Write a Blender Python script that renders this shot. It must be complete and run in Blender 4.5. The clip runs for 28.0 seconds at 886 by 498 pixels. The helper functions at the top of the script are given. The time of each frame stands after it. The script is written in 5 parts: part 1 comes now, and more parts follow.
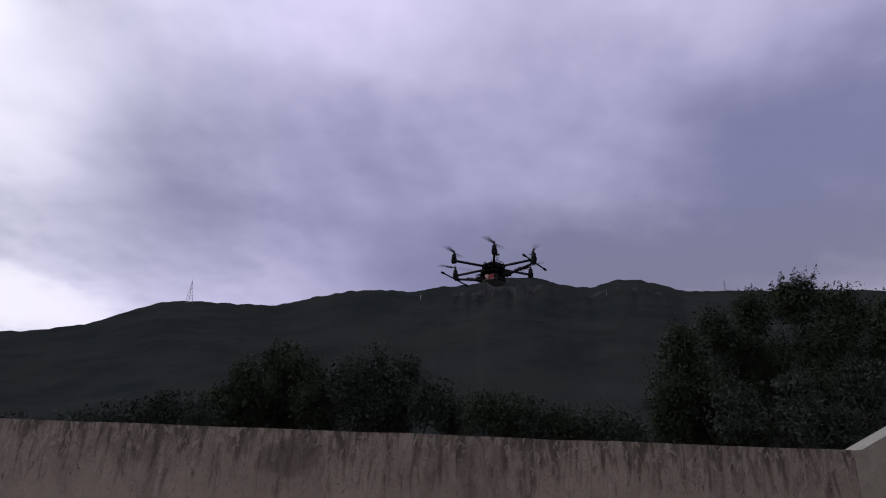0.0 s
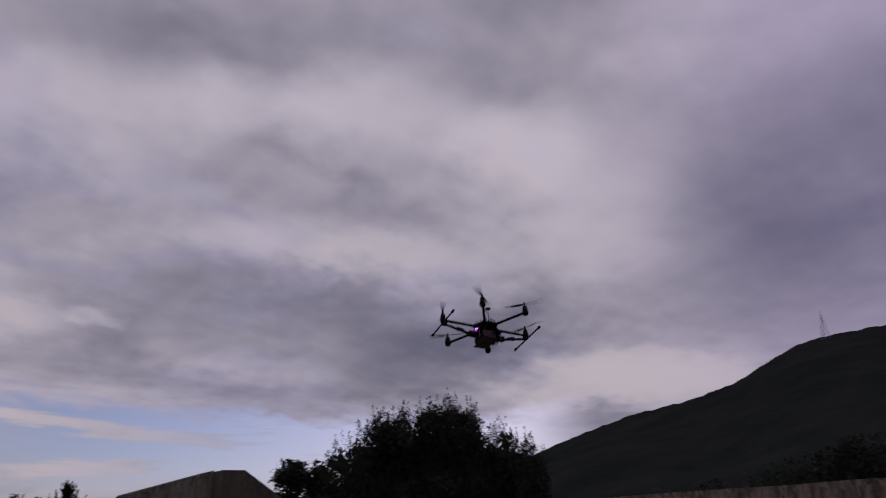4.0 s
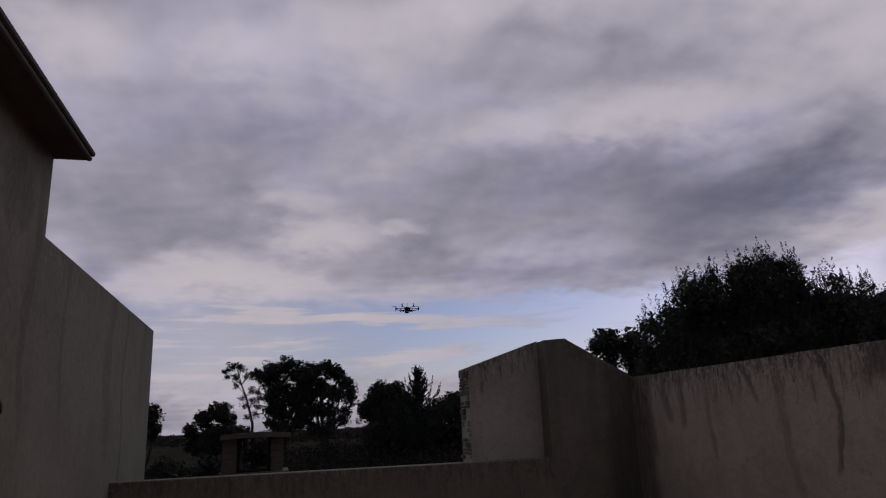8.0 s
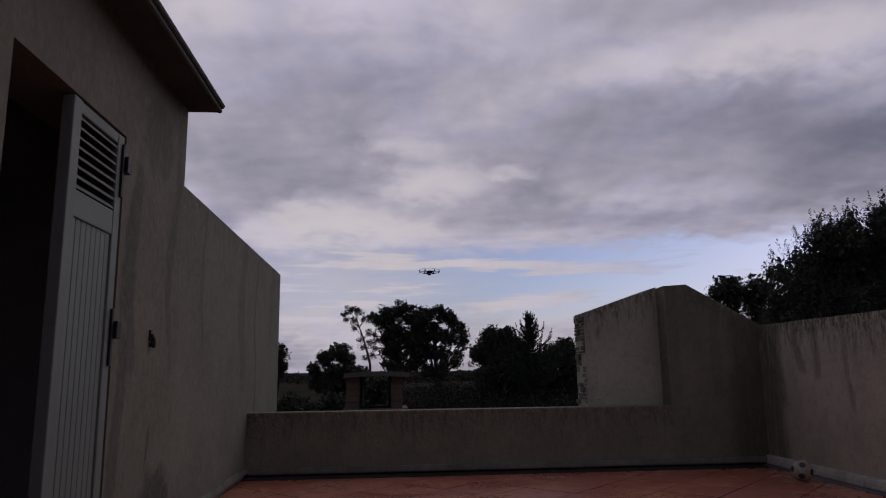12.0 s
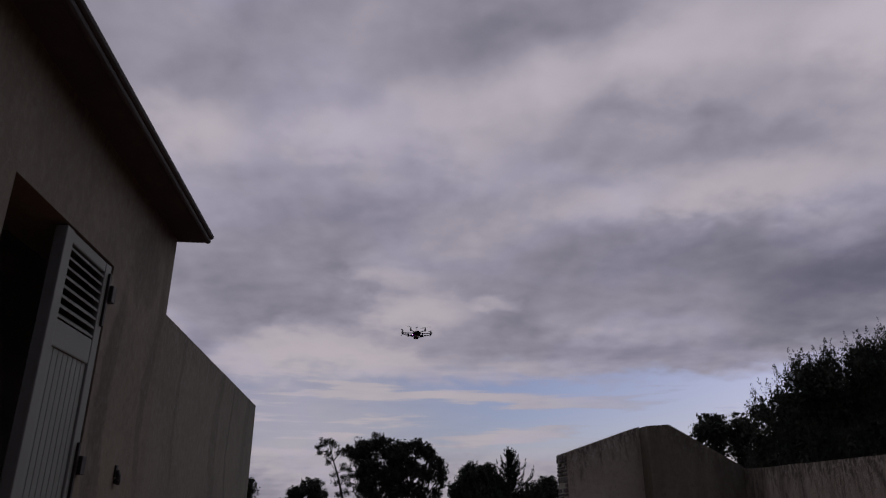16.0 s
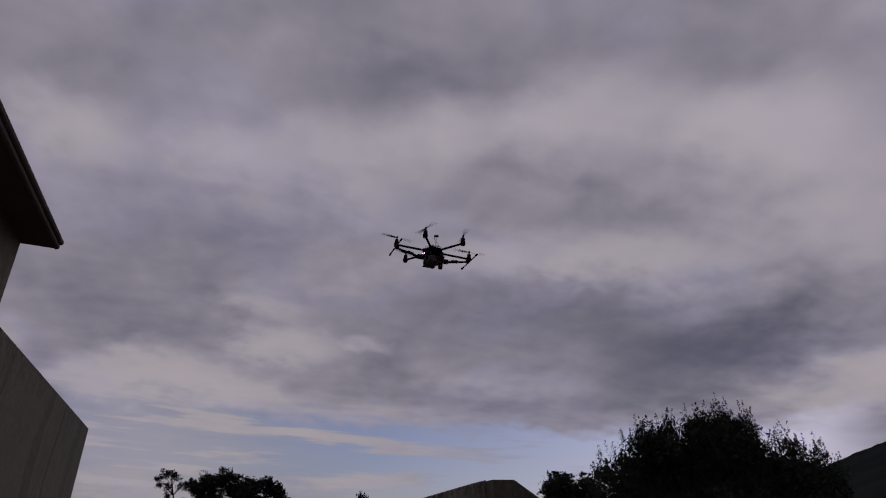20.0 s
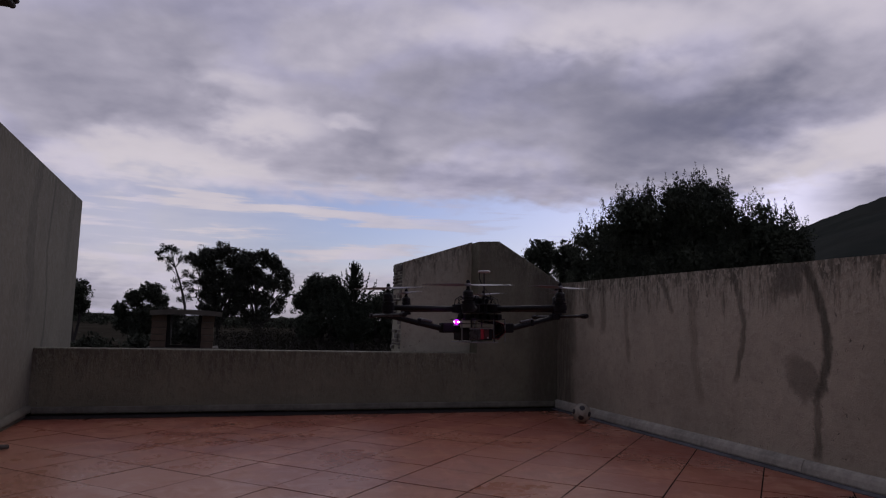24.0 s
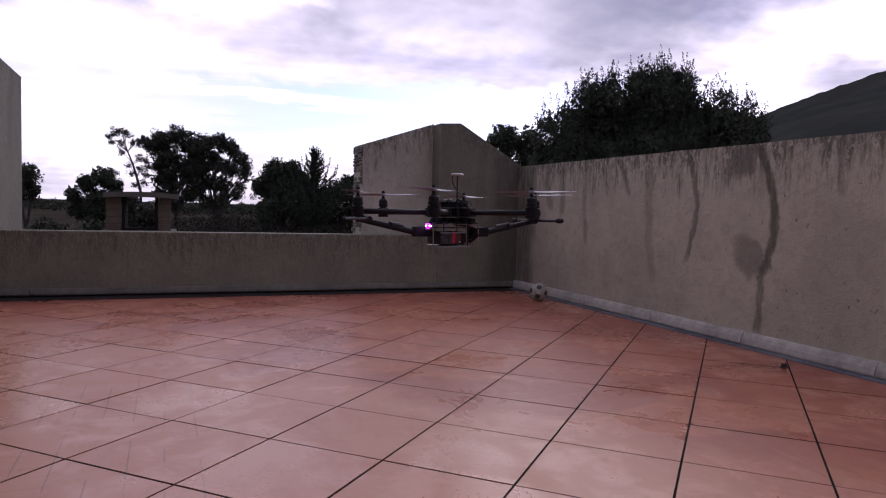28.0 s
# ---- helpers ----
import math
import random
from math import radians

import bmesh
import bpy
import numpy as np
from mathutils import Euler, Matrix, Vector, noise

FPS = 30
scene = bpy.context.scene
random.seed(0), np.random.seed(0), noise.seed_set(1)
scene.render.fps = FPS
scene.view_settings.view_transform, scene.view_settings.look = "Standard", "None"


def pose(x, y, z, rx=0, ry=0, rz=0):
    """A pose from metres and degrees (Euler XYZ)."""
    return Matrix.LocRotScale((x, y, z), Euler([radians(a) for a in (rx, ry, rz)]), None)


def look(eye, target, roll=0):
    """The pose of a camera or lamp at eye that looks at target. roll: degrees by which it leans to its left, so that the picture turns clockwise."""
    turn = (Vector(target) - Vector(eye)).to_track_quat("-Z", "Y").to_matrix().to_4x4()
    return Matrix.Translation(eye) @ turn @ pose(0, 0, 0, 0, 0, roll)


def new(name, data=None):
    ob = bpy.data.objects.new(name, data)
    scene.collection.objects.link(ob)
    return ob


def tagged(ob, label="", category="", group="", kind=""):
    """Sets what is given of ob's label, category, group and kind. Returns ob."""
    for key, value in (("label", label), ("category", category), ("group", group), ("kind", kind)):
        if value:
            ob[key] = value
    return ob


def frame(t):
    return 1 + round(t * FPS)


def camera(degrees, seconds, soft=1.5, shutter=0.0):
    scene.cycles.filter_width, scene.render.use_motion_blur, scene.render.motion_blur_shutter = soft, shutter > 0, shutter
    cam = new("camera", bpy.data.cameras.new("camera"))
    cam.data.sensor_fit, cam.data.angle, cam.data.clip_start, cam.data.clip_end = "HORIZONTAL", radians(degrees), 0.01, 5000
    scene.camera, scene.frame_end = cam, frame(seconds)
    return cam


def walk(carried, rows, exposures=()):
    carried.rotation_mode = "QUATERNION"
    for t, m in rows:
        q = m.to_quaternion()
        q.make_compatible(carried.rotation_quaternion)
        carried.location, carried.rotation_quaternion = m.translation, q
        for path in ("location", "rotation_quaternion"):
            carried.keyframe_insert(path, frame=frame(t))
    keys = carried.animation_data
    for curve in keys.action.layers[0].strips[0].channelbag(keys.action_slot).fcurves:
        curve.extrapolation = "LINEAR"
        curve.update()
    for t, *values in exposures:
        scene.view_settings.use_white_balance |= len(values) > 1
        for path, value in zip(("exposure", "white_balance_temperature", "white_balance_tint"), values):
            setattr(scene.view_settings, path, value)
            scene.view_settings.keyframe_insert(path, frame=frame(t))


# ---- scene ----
cam = camera(65.9, 28.0, soft=1.1, shutter=0.3)
PATH = [
    (0, (-0.618, 1.065, 0.946), (1.247, 1.072, 1.668), 2.2),
    (0.5, (-0.617, 1.057, 0.948), (1.246, 1.084, 1.676), 1.5),
    (1, (-0.626, 1.067, 0.947), (1.233, 1.115, 1.682), 1.4),
    (1.5, (-0.629, 1.08, 0.95), (1.225, 1.213, 1.69), 1.8),
    (2, (-0.624, 1.105, 0.957), (1.213, 1.364, 1.706), 0.8),
    (2.5, (-0.627, 1.126, 0.963), (1.18, 1.517, 1.726), 0.2),
    (3, (-0.652, 1.13, 0.977), (1.002, 1.939, 1.758), 0.9),
    (3.5, (-0.681, 1.125, 0.973), (0.726, 2.296, 1.778), -0.7),
    (4, (-0.714, 1.124, 0.968), (0.426, 2.548, 1.789), 0.5),
    (4.5, (-0.726, 1.124, 0.965), (0.266, 2.673, 1.75), 1.9),
    (6.5, (-0.711, 1.155, 0.933), (-0.007, 2.947, 1.474), -2.2),
    (7, (-0.714, 1.157, 0.933), (-0.069, 2.976, 1.457), -2.5),
    (7.5, (-0.726, 1.182, 0.924), (-0.182, 3.038, 1.434), -2.5),
    (8, (-0.731, 1.186, 0.924), (-0.263, 3.066, 1.418), -2.4),
    (8.5, (-0.742, 1.197, 0.922), (-0.343, 3.098, 1.402), -2.6),
    (9, (-0.748, 1.201, 0.922), (-0.455, 3.125, 1.382), -2.5),
    (9.5, (-0.761, 1.197, 0.919), (-0.534, 3.134, 1.361), -2.3),
    (10, (-0.759, 1.201, 0.918), (-0.544, 3.145, 1.337), -2.1),
    (10.5, (-0.763, 1.211, 0.918), (-0.553, 3.16, 1.315), -1.3),
    (11, (-0.764, 1.21, 0.915), (-0.549, 3.163, 1.289), -0.8),
    (11.5, (-0.767, 1.215, 0.917), (-0.559, 3.171, 1.274), -1.2),
    (12, (-0.769, 1.208, 0.914), (-0.616, 3.172, 1.264), -0.8),
    (12.5, (-0.774, 1.208, 0.916), (-0.656, 3.173, 1.264), -0.4),
    (14.5, (-0.776, 1.204, 0.911), (-0.661, 3.175, 1.23), -0.2),
    (15, (-0.775, 1.199, 0.911), (-0.662, 3.167, 1.254), 0.1),
    (15.5, (-0.781, 1.191, 0.926), (-0.66, 3.114, 1.462), 0.2),
    (16, (-0.78, 1.171, 0.939), (-0.581, 3.029, 1.652), 0.1),
    (16.5, (-0.769, 1.148, 0.939), (-0.538, 2.988, 1.689), 0.9),
    (17, (-0.76, 1.141, 0.942), (-0.48, 2.961, 1.722), 1.8),
    (17.5, (-0.761, 1.15, 0.944), (-0.467, 2.965, 1.732), 2.4),
    (18, (-0.764, 1.15, 0.945), (-0.453, 2.959, 1.74), 3.1),
    (18.5, (-0.74, 1.124, 0.941), (-0.346, 2.908, 1.755), 3.0),
    (19, (-0.725, 1.117, 0.938), (-0.257, 2.877, 1.764), 2.8),
    (19.5, (-0.724, 1.113, 0.937), (-0.221, 2.86, 1.771), 2.7),
    (20, (-0.717, 1.121, 0.939), (-0.192, 2.862, 1.771), 2.9),
    (20.5, (-0.714, 1.128, 0.934), (-0.165, 2.876, 1.737), 2.6),
    (22.5, (-0.717, 1.136, 0.894), (-0.053, 2.938, 1.453), 1.0),
    (23, (-0.718, 1.178, 0.887), (-0.082, 3.05, 1.19), 1.5),
    (23.5, (-0.709, 1.17, 0.877), (-0.085, 3.05, 1.151), 1.3),
    (24, (-0.711, 1.163, 0.864), (-0.072, 3.047, 1.076), 1.6),
    (24.5, (-0.707, 1.16, 0.847), (-0.043, 3.041, 0.996), 2.2),
    (25, (-0.694, 1.156, 0.829), (0.007, 3.029, 0.85), 2.5),
    (25.5, (-0.692, 1.163, 0.814), (0.03, 3.024, 0.686), 2.3),
    (26, (-0.698, 1.163, 0.817), (0.028, 3.018, 0.636), 1.8),
    (26.5, (-0.698, 1.161, 0.828), (0.036, 3.019, 0.735), 1.9),
    (27, (-0.698, 1.156, 0.828), (0.046, 3.011, 0.755), 1.9),
    (27.5, (-0.696, 1.159, 0.824), (0.056, 3.01, 0.725), 2.0),
    (28, (-0.699, 1.161, 0.827), (0.054, 3.01, 0.711), 1.6),
]
EXPOSURES = [(0, 0.26, 6080, 7), (1, 0.20, 6120, 7), (2, 0.13, 6320, 12), (3, -0.20, 6450, 18), (4, -0.77, 6420, 17), (4.5, -0.75, 6420, 15), (6.5, -0.70, 6420, 13), (9, -0.62, 6440, 12), (12.5, -0.44, 6440, 12),
             (14.5, -0.25, 6440, 12), (15.5, -0.65, 6470, 13), (18, -0.98, 6480, 14), (20, -1.12, 6480, 14), (20.5, -1.10, 6470, 13), (22.5, -0.78, 6420, 12), (23.5, -0.58, 6380, 12),
             (24, -0.36, 6330, 13), (24.5, 0.02, 6320, 15), (25, 0.20, 6320, 16), (25.5, 0.50, 6300, 17), (26, 0.80, 6300, 19), (27, 0.80, 6280, 19), (28, 0.80, 6280, 19)]
walk(cam, [(t, look(eye, target, roll)) for t, eye, target, roll in PATH], EXPOSURES)

# ---- sky, sun ----
SUN_AZ, SUN_EL = radians(52), radians(30)          # azimuth from +y towards +x
sun_dir = Vector((math.sin(SUN_AZ) * math.cos(SUN_EL), math.cos(SUN_AZ) * math.cos(SUN_EL), math.sin(SUN_EL)))


class Nodes:
    """Short-hand for node trees."""

    def __init__(self, tree):
        self.tree = tree
        tree.nodes.clear()

    def add(self, kind, **values):
        n = self.tree.nodes.new(kind)
        for key, value in values.items():
            setattr(n, key, value)
        return n

    def link(self, a, b):
        self.tree.links.new(a, b)

    def put(self, socket, value):
        if isinstance(value, bpy.types.NodeSocket):
            self.link(value, socket)
        else:
            socket.default_value = value

    def math(self, op, a, b=0.0, c=0.0, clamp=False):
        n = self.add("ShaderNodeMath", operation=op, use_clamp=clamp)
        for socket, value in zip(n.inputs, (a, b, c)):
            self.put(socket, value)
        return n.outputs[0]

    def vmath(self, op, a, b=(0, 0, 0)):
        n = self.add("ShaderNodeVectorMath", operation=op)
        self.put(n.inputs[0], a)
        self.put(n.inputs[1], b)
        return n.outputs[1] if op in ("DOT_PRODUCT", "DISTANCE", "LENGTH") else n.outputs[0]

    def noise(self, vector, scale, detail=4.0, rough=0.55, distort=0.0):
        n = self.add("ShaderNodeTexNoise")
        n.inputs["Scale"].default_value, n.inputs["Detail"].default_value = scale, detail
        n.inputs["Roughness"].default_value, n.inputs["Distortion"].default_value = rough, distort
        if vector is not None:
            self.link(vector, n.inputs["Vector"])
        return n.outputs["Fac"]

    def mapped(self, vector, scale=(1, 1, 1), loc=(0, 0, 0), rot=(0, 0, 0)):
        n = self.add("ShaderNodeMapping")
        n.inputs["Scale"].default_value, n.inputs["Location"].default_value = scale, loc
        n.inputs["Rotation"].default_value = rot
        self.link(vector, n.inputs["Vector"])
        return n.outputs[0]

    def step(self, value, lo, hi, a=0.0, b=1.0):
        n = self.add("ShaderNodeMapRange", interpolation_type="SMOOTHSTEP")
        for socket, v in zip(n.inputs, (value, lo, hi, a, b)):
            self.put(socket, v)
        return n.outputs[0]

    def mix(self, fac, a, b, blend="MIX"):
        n = self.add("ShaderNodeMix", data_type="RGBA", blend_type=blend)
        self.put(n.inputs["Factor"], fac)
        for socket, v in ((n.inputs[6], a), (n.inputs[7], b)):
            self.put(socket, (*v, 1) if isinstance(v, tuple) and len(v) == 3 else v)
        return n.outputs[2]


world = bpy.data.worlds.new("sky")
scene.world = world
world.use_nodes = True
w = Nodes(world.node_tree)
coord = w.add("ShaderNodeTexCoord").outputs["Generated"]
sky = w.add("ShaderNodeTexSky", sky_type="NISHITA", sun_disc=False)
sky.sun_elevation, sky.sun_rotation = SUN_EL, SUN_AZ
clear = w.mix(1.0, sky.outputs[0], (0.080, 0.079, 0.104), "MULTIPLY")
split = w.add("ShaderNodeSeparateXYZ")
w.link(coord, split.inputs[0])
up = w.math("MAXIMUM", split.outputs[2], 0.0)
azimuth = w.math("MULTIPLY", w.math("ARCTAN2", split.outputs[0], split.outputs[1]), 57.29578)
height = w.math("MULTIPLY", w.math("ARCSINE", split.outputs[2]), 57.29578)
flat = w.math("ADD", up, 0.26)
merge = w.add("ShaderNodeCombineXYZ")
w.link(w.math("DIVIDE", split.outputs[0], flat), merge.inputs[0])
w.link(w.math("DIVIDE", split.outputs[1], flat), merge.inputs[1])
plane = merge.outputs[0]
billow = w.noise(w.mapped(plane, loc=(3.1, 1.7, 0), rot=(0, 0, 0.25)), 1.5, 5, 0.50)
puffs = w.noise(w.mapped(plane, loc=(0.4, 2.2, 3)), 2.4, 6, 0.44, 0.1)
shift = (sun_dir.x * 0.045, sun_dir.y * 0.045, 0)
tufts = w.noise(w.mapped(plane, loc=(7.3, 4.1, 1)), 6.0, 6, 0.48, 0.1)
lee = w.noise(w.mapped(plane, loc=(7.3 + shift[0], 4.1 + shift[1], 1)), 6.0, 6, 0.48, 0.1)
wisps = w.noise(w.mapped(plane, loc=(1.3, 8.1, 6)), 15.0, 5, 0.45, 0.2)
streaks = w.noise(w.mapped(coord, scale=(1, 1, 11), loc=(1, 5, 0)), 4.5, 7, 0.56, 0.15)
soft = w.step(azimuth, 48, 78)
place = w.add("ShaderNodeCombineXYZ")
w.link(w.math("ADD", azimuth, w.math("ADD", w.math("MULTIPLY", w.math("SUBTRACT", tufts, 0.5), 9.0), w.math("MULTIPLY", w.math("SUBTRACT", wisps, 0.5), 2.0))), place.inputs[0])
w.link(w.math("ADD", height, w.math("ADD", w.math("MULTIPLY", w.math("SUBTRACT", puffs, 0.5), 5.0), w.math("MULTIPLY", w.math("SUBTRACT", wisps, 0.5), 2.0))), place.inputs[1])


def cloud(az, el, wide, high, amount):
    """A cloud mass that is paler or darker than the deck: its direction and half-widths in degrees."""
    off = w.vmath("MULTIPLY", w.vmath("SUBTRACT", place.outputs[0], (az, el, 0)), (1 / wide, 1 / high, 0))
    return w.step(w.vmath("LENGTH", off), 1.5, 0.1, 0.0, amount)


def swing(value, west, east):
    """A noise about zero, its weight given for the broken deck and for the soft one behind the mountain."""
    return w.math("MULTIPLY", w.math("SUBTRACT", value, 0.5), w.step(azimuth, 48, 78, west, east))


tone = w.math("ADD", swing(billow, 0.24, 0.34), 0.50)
tone = w.math("ADD", tone, swing(puffs, 0.50, 0.32))
tone = w.math("ADD", tone, swing(tufts, 0.15, 0.10))
tone = w.math("ADD", tone, swing(wisps, 0.05, 0.03))
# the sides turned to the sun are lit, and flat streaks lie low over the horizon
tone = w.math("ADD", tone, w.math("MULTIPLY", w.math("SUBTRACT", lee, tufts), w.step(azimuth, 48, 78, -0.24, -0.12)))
tone = w.math("ADD", tone, w.math("MULTIPLY", w.math("SUBTRACT", streaks, 0.5), w.step(height, 15, 9, 0.0, 0.42)))
HIGH_BREAKS = ((-16, 29, 5, 2.4, 0.26), (-6, 30.3, 4, 2, 0.12), (-2.2, 30.6, 4, 2.4, 0.18), (6, 32, 6, 3, 0.20), (13, 33, 5, 3, 0.22), (9, 28.3, 4, 2, 0.12),
               (17, 34, 4, 2.4, 0.20), (24, 34.3, 5, 2.4, 0.22), (32, 36.5, 8, 3.2, 0.26), (40.3, 33.5, 5.5, 3, 0.24), (46.5, 32.4, 6, 3.4, 0.34), (50, 28, 9, 7, 0.22), (30, 32.5, 7, 3.4, 0.22), (38, 29, 7, 2.6, 0.14))
LOW_BREAKS = ((26, 24.5, 10, 1.9, 0.22), (35, 23.5, 8, 1.8, 0.20), (1.5, 18.4, 4, 1.6, 0.18), (4.4, 15.4, 4.4, 1.8, 0.30), (10.4, 15.8, 1.8, 0.8, 0.20), (-4.2, 12, 6, 1.8, 0.24), (-8.5, 11.7, 5, 1.6, 0.18),
              (0, 11.2, 4, 1.2, 0.16), (51.5, 14.1, 8, 1.9, 0.30), (47.5, 11.5, 6, 1.6, 0.26), (57, 12.5, 8, 2.4, 0.40), (0, 6.5, 20, 5, 0.30))
DARK_BASES = ((33, 18, 20, 3.4, -0.14), (24, 20.5, 16, 2, -0.06), (20, 12.4, 15, 1.5, -0.08), (40, 15.6, 8.5, 2.8, -0.24), (33, 12.6, 8, 1.6, -0.10), (0.4, 24, 10, 2.6, -0.08), (-10, 21, 9, 3, -0.06), (66, 22, 9, 5, -0.10),
              (8, 37, 8, 3, -0.12), (30, 41, 10, 3, -0.05), (20, 38, 6, 2.4, -0.08))
EAST_DECK = ((70, 42, 20, 10, 0.20), (92, 42, 22, 14, 0.05), (57, 28, 12, 12, 0.03), (74, 29, 13, 14, -0.14), (100, 25, 20, 16, -0.24), (104, 19, 18, 5, -0.30), (118, 36, 16, 9, -0.06), (122, 24, 16, 9, -0.26),
             (140, 30, 20, 16, -0.22), (10, 36, 22, 8, 0.06))
for row in HIGH_BREAKS + LOW_BREAKS + DARK_BASES + EAST_DECK:
    tone = w.math("ADD", tone, cloud(*row))
# the sky out of view, behind and overhead, is dimmed to lower the walls' light
away = w.vmath("DOT_PRODUCT", coord, (0.64, 0.77, 0.0))
tone = w.math("ADD", tone, w.step(away, 0.15, -0.8, 0.0, -0.20))
tone = w.math("ADD", tone, w.step(height, 48, 80, 0.0, -0.12))
light = w.step(tone, 0.05, 1.0)
grey = w.mix(light, (0.178, 0.181, 0.260), (0.86, 0.80, 0.90))
warm = w.math("MULTIPLY", w.step(tone, 0.52, 0.85), w.step(height, 40, 12, 0.10, 0.45))
grey = w.mix(warm, grey, (0.74, 0.67, 0.64))
grey = w.mix(soft, grey, w.mix(1.0, grey, (1.0, 0.95, 1.10), "MULTIPLY"))
# warm grey murk hangs over the mountain's back
murk = w.math("MULTIPLY", w.step(azimuth, 84, 104), w.step(height, 27, 18))
grey = w.mix(murk, grey, w.mix(1.0, grey, (1.0, 0.98, 0.86), "MULTIPLY"))
# thin places let the blue through
thin = w.math("MULTIPLY", w.step(w.math("ABSOLUTE", w.math("SUBTRACT", puffs, 0.60)), 0.10, 0.0, 0.0, 0.30), w.step(azimuth, 60, 40))
grey = w.mix(thin, grey, w.mix(1.0, grey, (0.90, 0.93, 1.16), "MULTIPLY"))
# clear sky shows low over the horizon, under a ragged cloud base and between streaks
base = w.math("ADD", height, w.math("ADD", w.math("MULTIPLY", w.math("SUBTRACT", puffs, 0.5), 7.0), w.math("MULTIPLY", w.math("SUBTRACT", wisps, 0.5), 2.0)))
low = w.math("MULTIPLY", w.step(height, 2.5, 6.0, 0.25, 1.0), w.step(base, 11.6, 9.6))
reach = w.math("MULTIPLY", w.step(azimuth, -6, 15, 0.35, 1.0), w.step(azimuth, 52, 43))
lines = w.math("MULTIPLY", w.step(streaks, 0.50, 0.60), w.step(azimuth, 8, 30, 1.0, 0.35))
gap = w.math("MULTIPLY", w.math("MULTIPLY", low, reach), w.math("SUBTRACT", 1.0, lines))
final = w.mix(gap, grey, clear)
back = w.add("ShaderNodeBackground")
w.link(final, back.inputs[0])
back.inputs[1].default_value = 1.0
w.link(back.outputs[0], w.add("ShaderNodeOutputWorld").inputs[0])

sun = new("sun", bpy.data.lights.new("sun", "SUN"))
sun.data.energy, sun.data.angle, sun.data.color = 0.5, radians(60), (1, 0.95, 0.9)
sun.matrix_world = look(sun_dir * 50, (0, 0, 0))

# ---- materials ----


def principled(name, build):
    m = bpy.data.materials.new(name)
    m.use_nodes = True
    t = Nodes(m.node_tree)
    b = t.add("ShaderNodeBsdfPrincipled")
    t.link(b.outputs[0], t.add("ShaderNodeOutputMaterial").inputs[0])
    build(t, b)
    return m


def bump(t, b, height, strength, distance):
    n = t.add("ShaderNodeBump")
    n.inputs["Strength"].default_value, n.inputs["Distance"].default_value = strength, distance
    t.link(height, n.inputs["Height"])
    t.link(n.outputs[0], b.inputs["Normal"])


def simple(name, colour, rough=0.6, metal=0.0, vary=0.25, scale=20.0, relief=0.15, depth=0.002, gloss=0.5):
    """A plain surface with two scales of variation and fine relief."""
    def build(t, b):
        at = t.add("ShaderNodeTexCoord").outputs["Object"]
        fine, wide = t.noise(at, scale, 6, 0.6), t.noise(at, scale * 0.13, 3, 0.5)
        both = t.math("ADD", t.math("MULTIPLY", fine, 0.5), t.math("MULTIPLY", wide, 0.5))
        dark = tuple(c * (1 - vary) for c in colour)
        pale = tuple(min(1, c * (1 + vary)) for c in colour)
        t.link(t.mix(t.step(both, 0.3, 0.7), dark, pale), b.inputs["Base Color"])
        t.link(t.step(fine, 0.2, 0.8, max(0.02, rough - 0.12), min(1, rough + 0.12)), b.inputs["Roughness"])
        b.inputs["Metallic"].default_value = metal
        b.inputs["Specular IOR Level"].default_value = gloss
        if relief:
            bump(t, b, fine, relief, depth)
    return principled(name, build)


